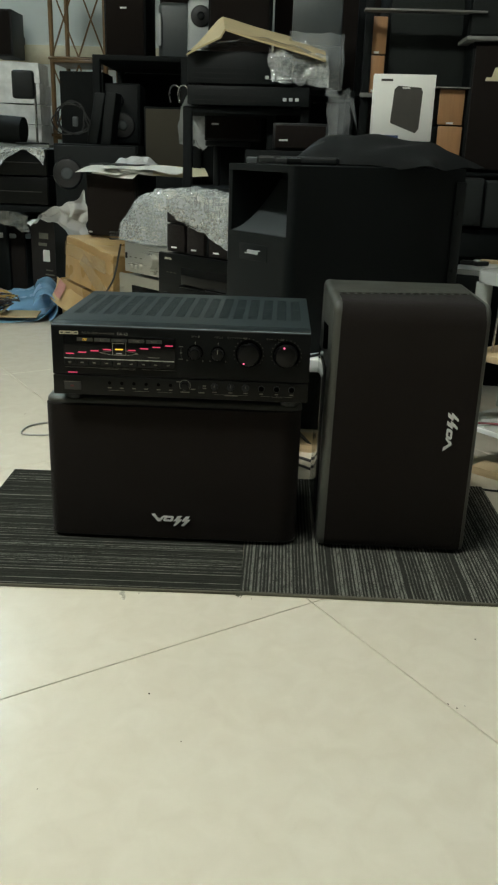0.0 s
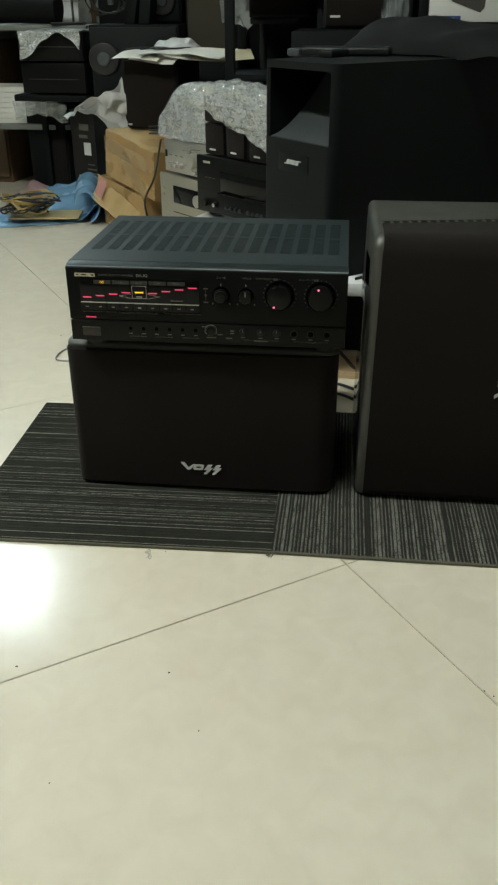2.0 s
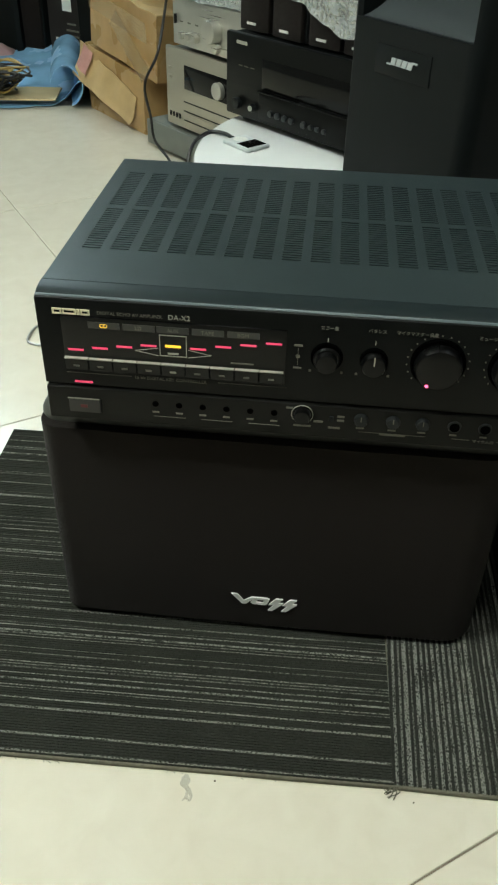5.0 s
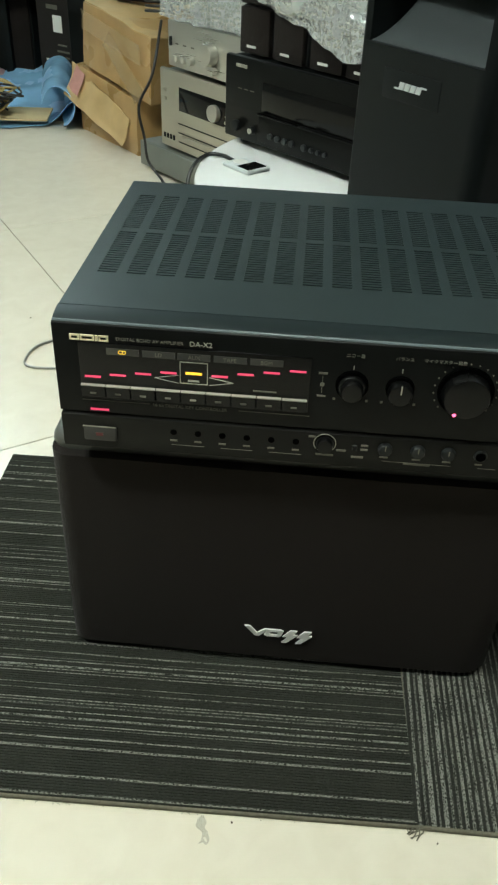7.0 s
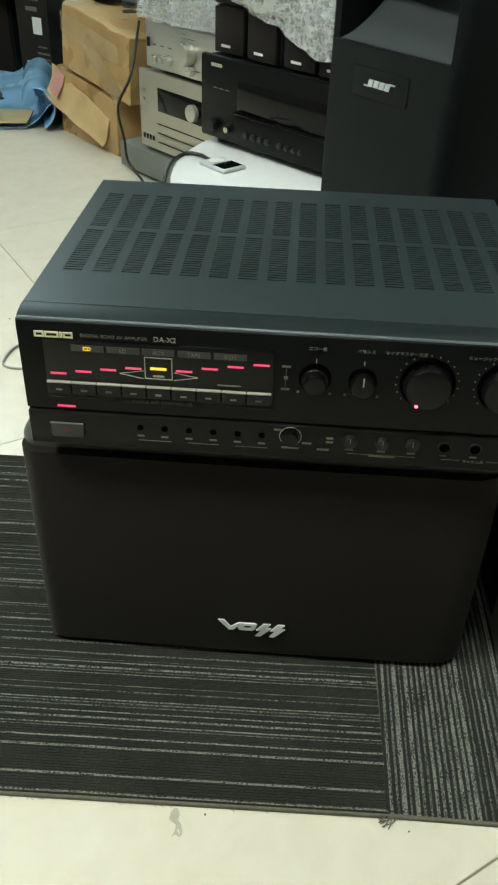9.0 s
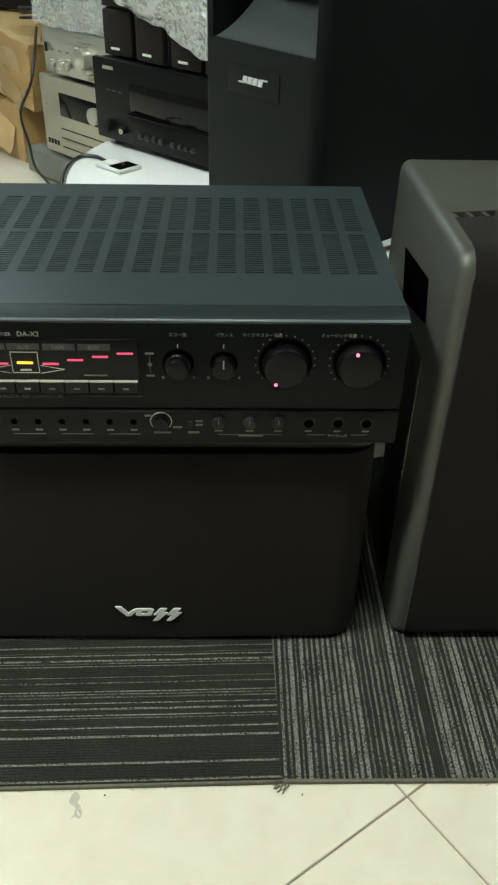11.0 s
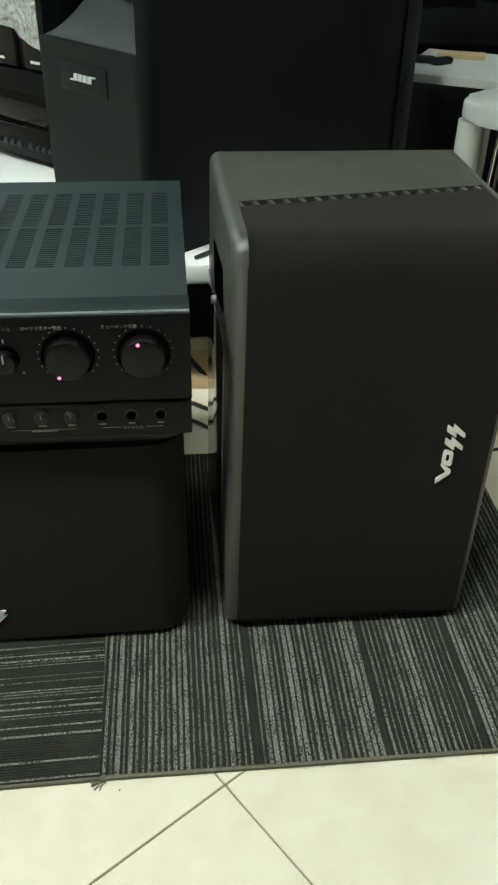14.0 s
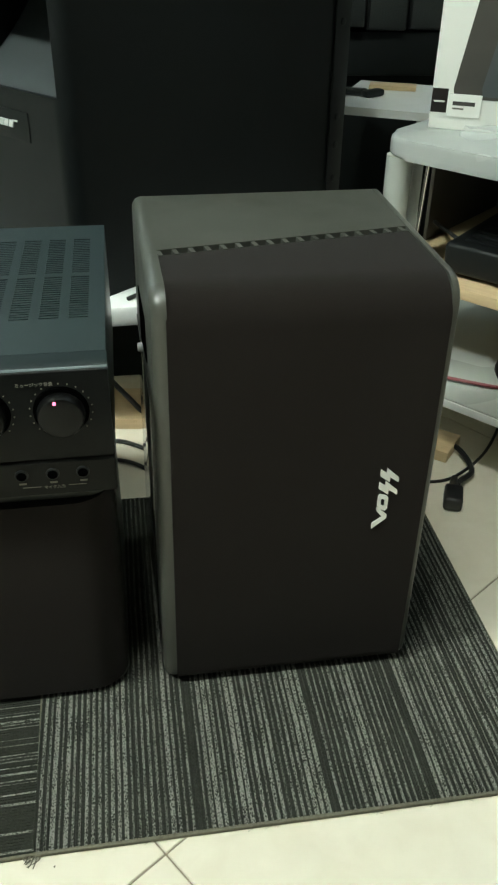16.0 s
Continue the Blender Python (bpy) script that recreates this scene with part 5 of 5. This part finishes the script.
for z0, z1 in ((1.07, 1.39), (0.735, 1.04)):
    for k in range(2):
        for s in (0, 1):
            a, b = k * 0.125, k * 0.125 + 0.125
            if s:
                a, b = b, a
            part("cane", tube([(a, -0.004, z0), ((a + b) / 2, -0.008, (z0 + z1) / 2), (b, -0.004, z1)], 0.004, 6, 4), RATTAN, rs)
ws = cabinet("wall_speaker", -1.42, -1.305, 3.2, 0.2, 1.09, 1.30, 0, "small black speaker on a wall bracket", BLACK, CLOTH)
part("bracket", box(0.03, 0.09, 0.19, 0.299, 0.08, 0.12, 0.003), BLACK, ws)

# receivers under cardboard in the middle
mr = shelf_unit("middle_rack", -0.30, 0.12, 1.76, 2.12, (0.30, 0.56, 0.818), 0.817, 0.03, DULL, "black rack stacked with receivers")
for z0, z1, w in ((0.819, 0.882, 0.40), (0.884, 0.985, 0.34)):
    e = thing("stacked_receiver", -0.285, 1.745, z0, -3, "black receiver stacked on the rack under cardboard", "receiver", "stacked receivers")
    part("case", box(0, w, 0.01, 0.30, 0.006, z1 - z0, 0.003), DULL, e)
    part("facia", box(0, w, 0, 0.012, 0.004, z1 - z0, 0.003), SATIN, e)
    for k in range(3):
        part("groove", box(0.02, w - 0.12, -0.0012, 0.002, 0.018 + k * 0.016, 0.0205 + k * 0.016, 0), DEEP, e, smooth=0)
    for k in range(3):
        part("button", box(w - 0.085 + k * 0.02, w - 0.073 + k * 0.02, -0.004, 0.001, 0.02, 0.03, 0.001), SILVERSPK, e)
    for a in (0.04, w - 0.04):
        part("foot", cyl((a, 0.04, 0), (a, 0.04, 0.007), 0.014, n=12), BLACK, e)
        part("foot", cyl((a, 0.26, 0), (a, 0.26, 0.007), 0.014, n=12), BLACK, e)
cd = thing("cardboard_sheet", -0.30, 1.70, 0.985, -2, "bent sheet of brown cardboard laid over receivers", "cardboard")
part("sheet_board", sheet(lambda u, v: (0.04 * (1 - u) * (1 - v) + u * 0.48 - 0.02, v * 0.24, 0.006 + (0.055 * (u / 0.26) if u < 0.26 else 0.055 - 0.085 * (u - 0.26) / 0.74) - 0.02 * (1 - v) * (u < 0.26) + 0.065 * v * min(1, u * 4)), 30, 8, 0.005, 0.005, 8, 4.0), CARDSHEET, cd)
bw = thing("bubble_wrap", -0.25, 1.72, 0.985, -2, "bubble wrap bunched under the cardboard sheet", "bubble wrap")
part("wrap_sheet", sheet(lambda u, v: (u * 0.42, -0.012 + v * 0.18, 0.014 + 0.022 * math.sin(3.14 * u) - 0.085 * max(0, u - 0.55) * (1 - v)), 34, 16, 0.001, 0.014, 20, 3.0), WRAP, bw)
cabinet("small_speaker", -0.250, -0.045, 1.97, 0.13, 0.715, 0.855, -5, "small black satellite speaker on a stand", BLACK, CLOTH, (0.14, 0.26, 0.38))
sd = thing("speaker_stand", -0.225, 1.98, 0, 0, "thin black speaker stand", "stand")
part("pole", cyl((0.02, 0.03, 0.01), (0.02, 0.03, 0.700), 0.012, n=16), BLACK, sd)
part("base_plate", box(-0.08, 0.12, -0.05, 0.13, 0, 0.012, 0.003), BLACK, sd)
part("top_plate", box(-0.02, 0.14, -0.01, 0.1, 0.697, 0.714, 0.003), BLACK, sd)
pb = thing("plastic_bag", -0.335, 2.00, 0.665, 0, "clear plastic bag hanging beside the small speaker", "plastic bag")
part("bag_film", sheet(lambda u, v: (0.10 * u + 0.05 * v * v - 0.01, -0.02 + 0.03 * math.sin(3 * u), 0.03 + 0.20 * v - 0.02 * u), 22, 30, 0, 0.016, 30, 2.0), FILM, pb, smooth=12)

# middle: slate speaker, small satellite, box beneath
cabinet("slate_speaker", 0.05, 0.215, 1.86, 0.16, 1.022, 1.20, -3, "slate grey plastic speaker in clear wrapping", GREYSPK, None)
cabinet("slate_speaker", 0.05, 0.215, 1.85, 0.16, 0.885, 1.02, -3, "slate grey plastic speaker stacked under another", GREYSPK, None)
sup = shelf_unit("back_rack", -0.02, 0.27, 1.83, 2.2, (0.40, 0.884), 0.883, 0.03, DULL, "black rack behind the bass speaker")
cabinet("small_speaker", 0.0, 0.185, 1.74, 0.10, 0.688, 0.775, -4, "small black satellite speaker lying on a black box", BLACK, CLOTH, (0.12, 0.28, 0.34))
bb = thing("black_box", -0.08, 1.42, 0, 0, "flat black equipment box behind the bass speaker", "box")
part("box_body", box(0.0, 0.29, 0.10, 0.50, 0, 0.687, 0.006), DULL, bb)
fl = thing("flat_black_unit", -0.02, 0.90, TZ + H, -8, "slim black remote unit lying on the bass speaker", "remote control")
part("unit_body", box(0.0, 0.19, 0.0, 0.06, 0.0, 0.018, 0.006, 3), BLACK, fl)
part("key_panel", box(-0.03, -0.002, 0.01, 0.05, 0.0, 0.014, 0.004), GREYSPK, fl)

# soft black bag on the bass speaker with a white product box
bag = thing("black_bag", 0.29, 0.97, TZ + H, -40, "limp black nylon bag lying on the bass speaker", "bag")


def bagf(u, v):
    a, b = (u - 0.5) * 2, (v - 0.5) * 2
    h = 0.072 * max(0.0, 1 - abs(a) ** 4) ** 0.6 * max(0.0, 1 - abs(b) ** 3) ** 0.6
    return (a * 0.205, b * 0.115, 0.002 + h * (0.85 + 0.2 * math.sin(4 * u + 1)) )


part("bag_body", sheet(bagf, 40, 30, 0.002, 0.012, 13, 2.0), BAG, bag)
wb = thing("white_product_box", 0.252, 1.0, 0.716, -4, "white product carton picturing a dark portable speaker", "product box")
part("box_body", box(0, 0.148, 0, 0.062, 0, 0.150, 0.0015), WHITECARD, wb)
own = prism([(0.046, 0.040), (0.051, 0.116), (0.059, 0.124), (0.114, 0.121), (0.119, 0.112), (0.116, 0.028), (0.108, 0.018)], -0.001, 0.0005)
part("printed_picture", own, GREYPRINT, wb, smooth=0)
part("printed_strip", box(0.002, 0.068, -0.0009, 0.0003, 0.001, 0.012, 0), BLUEPRINT, wb, smooth=0)
part("printed_bar", box(0.018, 0.046, -0.0008, 0.0003, 0.134, 0.139, 0), GREYPRINT, wb, smooth=0)
part("printed_bar", box(0.010, 0.055, -0.0014, -0.0006, 0.004, 0.008, 0), WHITECARD, wb, smooth=0)
part("printed_bar", box(0.070, 0.088, -0.0018, -0.0006, 0.118, 0.121, 0), EMBLEM, wb, smooth=0)
under = thing("black_box", 0.262, 1.0, TZ + H, -4, "black gear box beneath the white product carton", "box")
part("box_body", box(0.004, 0.14, 0.004, 0.075, 0, 0.7155 - TZ - H, 0.004), BAG, under)

# east stack: wood-fronted speakers and big black cabinets
for x0, x1, z0, z1, y in ((0.292, 0.352, 0.985, 1.096, 1.73), (0.290, 0.350, 0.872, 0.983, 1.72), (0.520, 0.600, 0.778, 0.884, 1.64), (0.522, 0.600, 0.668, 0.776, 1.63)):
    e = cabinet("wood_speaker", x0, x1, y, 0.16, z0, z1, 0, "small speaker with orange wood front and black sides", DULL, ORANGEWOOD, (0.35, 0.62, 0.03), rim=0.001, group="wood speakers")
cabinet("large_black_speaker", 0.356, 0.640, 1.75, 0.30, 0.890, 1.20, 0, "large black speaker with grey mesh front", DULL, MESHCLOTH)
big = cabinet("large_black_speaker", 0.606, 0.900, 1.62, 0.30, 0.640, 1.018, 0, "large black speaker with a silver mark", DULL, CLOTH)
own = prism([(0.045, 0.268), (0.048, 0.278), (0.064, 0.278), (0.072, 0.306), (0.108, 0.306), (0.100, 0.276), (0.095, 0.268)], -0.006, -0.0025)
part("emblem", own, CREAM, big, "pale maker's mark of plain shapes", smooth=0)
cabinet("large_black_speaker", 0.590, 0.900, 1.65, 0.30, 1.032, 1.35, 0, "large black speaker on the top shelf", DULL, MESHCLOTH)
er = thing("east_rack", 0.28, 1.66, 0, 0, "black rack with pale-edged shelves full of speakers", "shelf")
part("shelf_board", box(0.0, 0.30, 0.04, 0.40, 0.855, 0.871, 0.003), DULL, er)
part("shelf_edge", box(-0.005, 0.06, 0.034, 0.0395, 0.857, 0.870, 0.001), EDGE, er)
part("shelf_board", box(0.30, 0.64, -0.06, 0.30, 1.019, 1.031, 0.002), EDGE, er)
part("shelf_board", box(0.22, 0.33, -0.04, 0.02, 0.885, 0.889, 0.001), EDGE, er)
part("shelf_board", box(0.22, 0.64, -0.06, 0.30, 0.628, 0.639, 0.002), DULL, er)
part("shelf_board", box(0.22, 0.33, -0.06, 0.30, 0.645, 0.666, 0.002), DULL, er)
part("shelf_board", box(-0.01, 0.36, -0.03, 0.02, 1.098, 1.104, 0.002), EDGE, er)
for a, b in ((0.0, 0.05), (0.0, 0.37), (0.335, 0.37), (0.63, 0.37)):
    part("post", box(a, a + 0.025, b, b + 0.025, 0, 1.5, 0.002), DULL, er)
for x0, x1, z0 in ((0.546, 0.628, 0.492), (0.632, 0.715, 0.486), (0.72, 0.80, 0.486)):
    cabinet("grey_satellite", x0, x1, 1.36, 0.12, z0, z0 + 0.135, -8, "grey mesh-fronted satellite speaker", BLACK, MESHCLOTH, group="grey satellites", rim=0.004)
bk = thing("black_unit", 0.535, 1.38, 0.0, -4, "black audio unit under the grey satellites", "audio unit")
part("unit_body", box(0, 0.34, 0, 0.25, 0.40, 0.484, 0.004), DULL, bk)
part("pedestal", box(0.02, 0.32, 0.02, 0.24, 0, 0.40, 0.004), DULL, bk)

# white shelf at the back right with small things
wt = thing("corner_shelf", 0.50, 1.10, 0, -28, "white curved corner shelf with small black things", "shelf")
own = slab(arc(0.03, 0.03, 0.03, 180, 270) + [(0.42, 0.0), (0.42, 0.26), (0.0, 0.26)], 0.386, 0.400)
part("shelf_board", own, TABLE, wt)
for a in (0.15, 0.38):
    part("leg", cyl((a, 0.15, 0), (a, 0.15, 0.387), 0.012, n=12), STAND, wt)
for x, y, r, lab in ((0.585, 1.145, 30, "small black plastic holder on the white shelf"), (0.545, 1.18, -20, "small black charger on the white shelf")):
    e = thing("small_holder", x, y, 0.4005, r, lab, "holder")
    part("holder_body", box(0, 0.045, 0, 0.02, 0, 0.012, 0.004), BLACK, e)
pc = thing("wood_offcut", 0.61, 1.23, 0.4005, -20, "small pale wood offcut on the white shelf", "wood")
part("offcut", box(0, 0.09, 0, 0.04, 0, 0.008, 0.001), WOOD, pc)

# grey audio stand on the east side
av = thing("audio_stand", 0.462, 0.664, 0, -49.4, "pale grey audio stand with rounded top and wooden shelves", "stand")
L, P = 0.52, 0.42
top = slab(arc(0.045, 0.045, 0.045, 180, 270) + arc(L - 0.045, 0.045, 0.045, 270, 360) + [(L, P), (0, P)], 0.424, 0.450)
rim = [e for e in top.edges if abs(e.verts[0].co.z - e.verts[1].co.z) < 1e-6]
bmesh.ops.bevel(top, geom=rim, offset=0.006, segments=3, affect="EDGES", profile=0.5)
part("top_board", top, STANDTOP, av, "glossy pale top with a rounded edge")
for a in (0.023, L - 0.023):
    for b in (0.023, P - 0.023):
        part("pillar", cyl((a, b, 0), (a, b, 0.4245), 0.018, n=24), STAND, av)
part("wood_shelf", box(0.0, L, 0.02, P - 0.02, 0.252, 0.268, 0.002), WOOD, av, "pale wooden shelf")
part("lower_shelf", box(0.0, L, 0.0, P, 0.094, 0.110, 0.003), STAND, av, "grey lower shelf with bright edge")
part("lower_edge", box(0.0, L, -0.003, -0.0003, 0.096, 0.108, 0.001), TABLE, av)
part("back_panel", box(0.05, L - 0.05, P - 0.006, P, 0.111, 0.42, 0.001), BACKING, av)
part("end_panel", box(0.004, 0.010, 0.15, P - 0.007, 0.269, 0.423, 0.001), BACKING, av)
part("brace_rod", cyl((0.045, 0.05, 0.267), (0.058, 0.04, 0.425), 0.003, n=10), CHROME, av)
m_av = pose(0.462, 0.664, 0, 0, 0, -49.4)
dv = thing("set_top_unit", 0, 0, 0, 0, "black ribbed electronic unit on the wooden shelf", "audio unit")
dv.matrix_world = m_av @ pose(0.096, 0.045, 0.268, 0, 0, 3)
part("unit_body", box(0, 0.30, 0, 0.22, 0.006, 0.048, 0.006, 3), BLACK, dv)
for k in range(9):
    part("top_rib", box(0.02, 0.28, 0.02 + k * 0.021, 0.030 + k * 0.021, 0.047, 0.052, 0.001), BLACK, dv)
for a in (0.03, 0.27):
    for b in (0.03, 0.19):
        part("foot", cyl((a, b, 0), (a, b, 0.008), 0.01, n=12), BLACK, dv)
s2 = thing("speaker_carton", 0, 0, 0, 0, "white product carton with dark speaker picture, on the stand", "product box")
s2.matrix_world = m_av @ pose(0.027, 0.080, 0.4505, 0, 0, 22)
part("box_body", box(0, 0.15, 0, 0.09, 0, 0.235, 0.0015), WHITECARD, s2)
part("printed_strip", box(0.0005, 0.0215, -0.0008, 0.0005, 0.021, 0.051, 0), BLACKCARD, s2, smooth=0)
part("printed_bar", box(0.004, 0.018, -0.0014, -0.0006, 0.034, 0.036, 0), WHITECARD, s2, smooth=0)
part("printed_picture", prism([(0.030, 0.040), (0.0275, 0.052), (0.0465, 0.168), (0.056, 0.228), (0.112, 0.228), (0.104, 0.052), (0.098, 0.040)], -0.001, 0.0005), GREYPRINT, s2, smooth=0)
part("printed_picture", prism([(0.066, 0.044), (0.064, 0.054), (0.076, 0.120), (0.105, 0.120), (0.100, 0.054), (0.096, 0.044)], -0.0016, -0.0008), GREYSPK, s2, smooth=0)
part("printed_label", box(0.022, 0.066, -0.0022, 0.0005, 0.017, 0.0455, 0.0003, 1), WHITECARD, s2, smooth=0)
part("printed_bar", box(0.029, 0.058, -0.0026, -0.0020, 0.0315, 0.0365, 0), GREYPRINT, s2, smooth=0)
part("printed_bar", box(0.029, 0.044, -0.0026, -0.0020, 0.0265, 0.0285, 0), DIM, s2, smooth=0)
bagf2 = thing("clear_wrapper", 0, 0, 0, 0, "clear plastic wrapper lying at the foot of the carton", "plastic bag")
bagf2.matrix_world = m_av @ pose(0.09, 0.045, 0.4505, 0, 0, 10)
part("bag_film", sheet(lambda u, v: (u * 0.16, v * 0.05, 0.004 + 0.012 * math.sin(3.1 * v)), 18, 8, 0.0006, 0.008, 30, 2.0), CLEAR, bagf2)

# cables, plug and offcuts on the floor
for name, pts, mat, r, lab in (
        ("power_cable", [(0.57, 0.585, 0.008), (0.60, 0.56, 0.012), (0.602, 0.50, 0.012), (0.575, 0.475, 0.012), (0.567, 0.465, 0.012)], RUBBER, 0.0042, "thick black power cable on the floor"),
        ("thin_cable", [(0.49, 0.50, 0.003), (0.53, 0.49, 0.003), (0.58, 0.50, 0.003), (0.66, 0.57, 0.004), (0.74, 0.68, 0.05)], RUBBER, 0.0024, "thin black cable on the floor"),
        ("red_cable", [(0.50, 0.62, 0.115), (0.56, 0.60, 0.118), (0.66, 0.55, 0.115), (0.76, 0.52, 0.116)], REDWIRE, 0.0026, "dark red cable lying on a shelf"),
        ("floor_cable", [(0.07, 0.78, 0.06), (0.11, 0.74, 0.03), (0.16, 0.68, 0.004), (0.20, 0.70, 0.004)], RUBBER, 0.0045, "black cable running behind the speakers"),
        ("floor_cable", [(0.02, 0.66, 0.004), (0.09, 0.655, 0.004), (0.14, 0.62, 0.004), (0.20, 0.58, 0.004)], RUBBER, 0.0035, "black cable running behind the speakers"),
        ("floor_cable", [(0.02, 0.62, 0.003), (0.10, 0.60, 0.003), (0.15, 0.56, 0.003), (0.22, 0.54, 0.003)], RUBBER, 0.0032, "black cable running behind the speakers"),
        ("shelf_cable", [(0.64, 0.62, 0.275), (0.60, 0.66, 0.30), (0.58, 0.72, 0.31), (0.62, 0.78, 0.275)], RUBBER, 0.003, "black cable looped behind the unit"),
        ("shelf_cable", [(0.66, 0.57, 0.112), (0.64, 0.56, 0.15), (0.66, 0.55, 0.19), (0.69, 0.55, 0.16), (0.68, 0.56, 0.113)], RUBBER, 0.003, "looped black cable on the lower shelf")):
    e = thing(name, 0, 0, 0, 0, lab, "cable")
    part("cable", tube(pts, r), mat, e)
pg = thing("power_plug", 0.552, 0.442, 0.001, -22, "black appliance plug lying on the tiles", "plug")
part("plug_body", box(-0.013, 0.013, -0.024, 0.016, 0, 0.022, 0.005, 3), RUBBER, pg)
part("strain_relief", cyl((0, 0.015, 0.011), (0, 0.042, 0.012), 0.008, 0.005, 16), RUBBER, pg)
for x, y, w, d, r in ((0.06, 0.70, 0.14, 0.10, -8), (0.50, 0.60, 0.10, 0.06, -40)):
    e = thing("wood_plank", x, y, 0.0, r, "pale wooden offcut board on the floor", "wood")
    part("board", box(0, w, 0, d, 0, 0.018, 0.001), WOOD, e)

# plain black box added to fill the space under the tabletop
uc = thing("black_case", 0.02, 0.865, 0, 0, "plain black box under the round table", "case")
part("case_body", box(0, 0.24, 0, 0.26, 0, 0.205, 0.008), DULL, uc)

# lint and crumbs on the floor
ln = thing("lint_tuft", -0.183, -0.035, 0.0004, 8, "tuft of grey lint on the tiles beside the carpet", "lint")
part("lint_body", sheet(lambda u, v: ((u - 0.5) * 0.006 * (0.5 + abs(math.sin(5 * v + 1))) + 0.0018 * math.sin(6 * v), v * 0.026, 0.002 + 0.0015 * math.sin(7 * u + 5 * v)), 8, 20, 0.0004, 0.0025, 160, 2.0), LINT, ln)
random.seed(3)
crumbs = thing("floor_crumbs", 0, 0, 0, 0, "small dark crumbs scattered on the tiles", "dirt", kind="stuff")
own = bmesh.new()
for x, y, r in ((-0.300, -0.280, 0.0017), (-0.103, -0.270, 0.0016), (0.022, -0.012, 0.0010), (-0.16, -0.012, 0.0014), (0.36, -0.10, 0.0012), (-0.05, -0.36, 0.0012), (0.29, -0.26, 0.0012), (0.30, -0.268, 0.0015), (0.312, -0.262, 0.001), (-0.2, -0.45, 0.001), (0.42, -0.2, 0.001), (-0.62, 0.9, 0.002)):
    s = bmesh.new()
    bmesh.ops.create_icosphere(s, subdivisions=1, radius=r)
    for v in s.verts:
        v.co *= random.uniform(0.6, 1.3)
    s.transform(Matrix.Translation((x, y, r * 0.4)) @ Matrix.Diagonal((1, 1, 0.5, 1)))
    join(own, s)
tagged(part("crumb", own, DIRT, crumbs), kind="stuff")

# more stock filling the back
wc = thing("wooden_cabinet", -1.86, 2.95, 0, -8, "dark brown wooden cabinet beside the workbench", "cabinet")
BROWN = shader("dark_brown_wood", (0.11, 0.065, 0.032), 0.5, vary=0.25, scale=14, stretch=(12, 12, 1.5))
part("carcass", box(0, 0.36, 0.02, 0.40, 0, 0.62, 0.004), BROWN, wc)
d = part("door", box(0.006, 0.354, 0, 0.019, 0.03, 0.60, 0.003), BROWN, wc)
part("handle", cyl((0.32, 0.0, 0.34), (0.32, -0.018, 0.34), 0.008, n=16, bev=0.002), CHROME, d)
for k in range(2):
    hk = thing("chrome_handle", -0.425 + 0.035 * k, 2.395, 0.86, 8, "bent chrome handle leaning on the rack", "handle")
    part("bar", tube([(0, 0, 0.0), (-0.006, 0, 0.03), (0.002, 0, 0.058), (0.018, 0, 0.064), (0.032, 0, 0.056), (0.036, 0, 0.03), (0.032, 0, 0.0)], 0.004, 8, 5), CHROME, hk)
pb = thing("plastic_bag", 0.17, 1.70, 0.70, 0, "clear plastic film hanging down beside a black speaker", "plastic bag")
part("bag_film", sheet(lambda u, v: (0.08 * u, 0.01 * math.sin(8 * u), 0.17 * v + 0.01 * math.sin(9 * u)), 16, 20, 0.0008, 0.014, 30, 7.0), CLEAR, pb)
cv = thing("plastic_cover", 0.045, 1.835, 1.02, -3, "clear plastic wrapping over a slate speaker", "plastic wrap")
part("cover_film", sheet(lambda u, v: (0.18 * u, -0.004 + 0.01 * math.sin(7 * u), -0.14 + 0.175 * v), 18, 18, 0.0008, 0.010, 26, 9.0), CLEAR, cv)
bw = thing("bubble_wrap", -0.02, 1.715, 0.90, -3, "strip of bubble wrap hanging off the stacked receivers", "bubble wrap")
part("wrap_sheet", sheet(lambda u, v: (0.19 * u, -0.01 * math.sin(6 * u), 0.095 * v - 0.02 * u), 22, 14, 0.001, 0.012, 28, 5.0), WRAP, bw)
rm = thing("remote_control", 0.02, 0.845, TZ + H, -30, "black remote control lying on the bass speaker", "remote control")
part("remote_body", box(0, 0.035, 0, 0.12, 0, 0.014, 0.004), BLACK, rm)
for k in range(5):
    part("key", box(0.008, 0.027, 0.015 + k * 0.018, 0.023 + k * 0.018, 0.0135, 0.0155, 0.0006), GREYSPK, rm)

# ---------------------------------------------------------------- floor tiles, last
floor = part("floor", box(X0, X1, Y0, Y1, -0.05, -0.0025, 0), GROUT, smooth=0)
tagged(floor, "polished cream porcelain tile floor with dark joints", "floor", kind="structure")
SIZE, GAP, TURN = 0.8, 0.0018, 34.6
half = (SIZE - GAP) / 2
tb = box(-half, half, -half, half, -0.004, 0.0, 0.0008, 1)
tile_mesh = bpy.data.meshes.new("tile")
tb.to_mesh(tile_mesh)
tb.free()
tile_mesh.materials.append(TILE)
cu, su = math.cos(radians(TURN)), math.sin(radians(TURN))
for i in range(-8, 8):
    for j in range(-8, 8):
        a, b = (i + 0.5) * SIZE, (j + 0.5) * SIZE
        x, y = 0.119 + a * cu - b * su, -0.014 + a * su + b * cu
        if X0 - 0.5 < x < X1 + 0.5 and Y0 - 0.5 < y < Y1 + 0.5:
            t = new("tile", tile_mesh)
            t.parent = floor
            t.matrix_world = pose(x, y, 0, 0, 0, TURN)
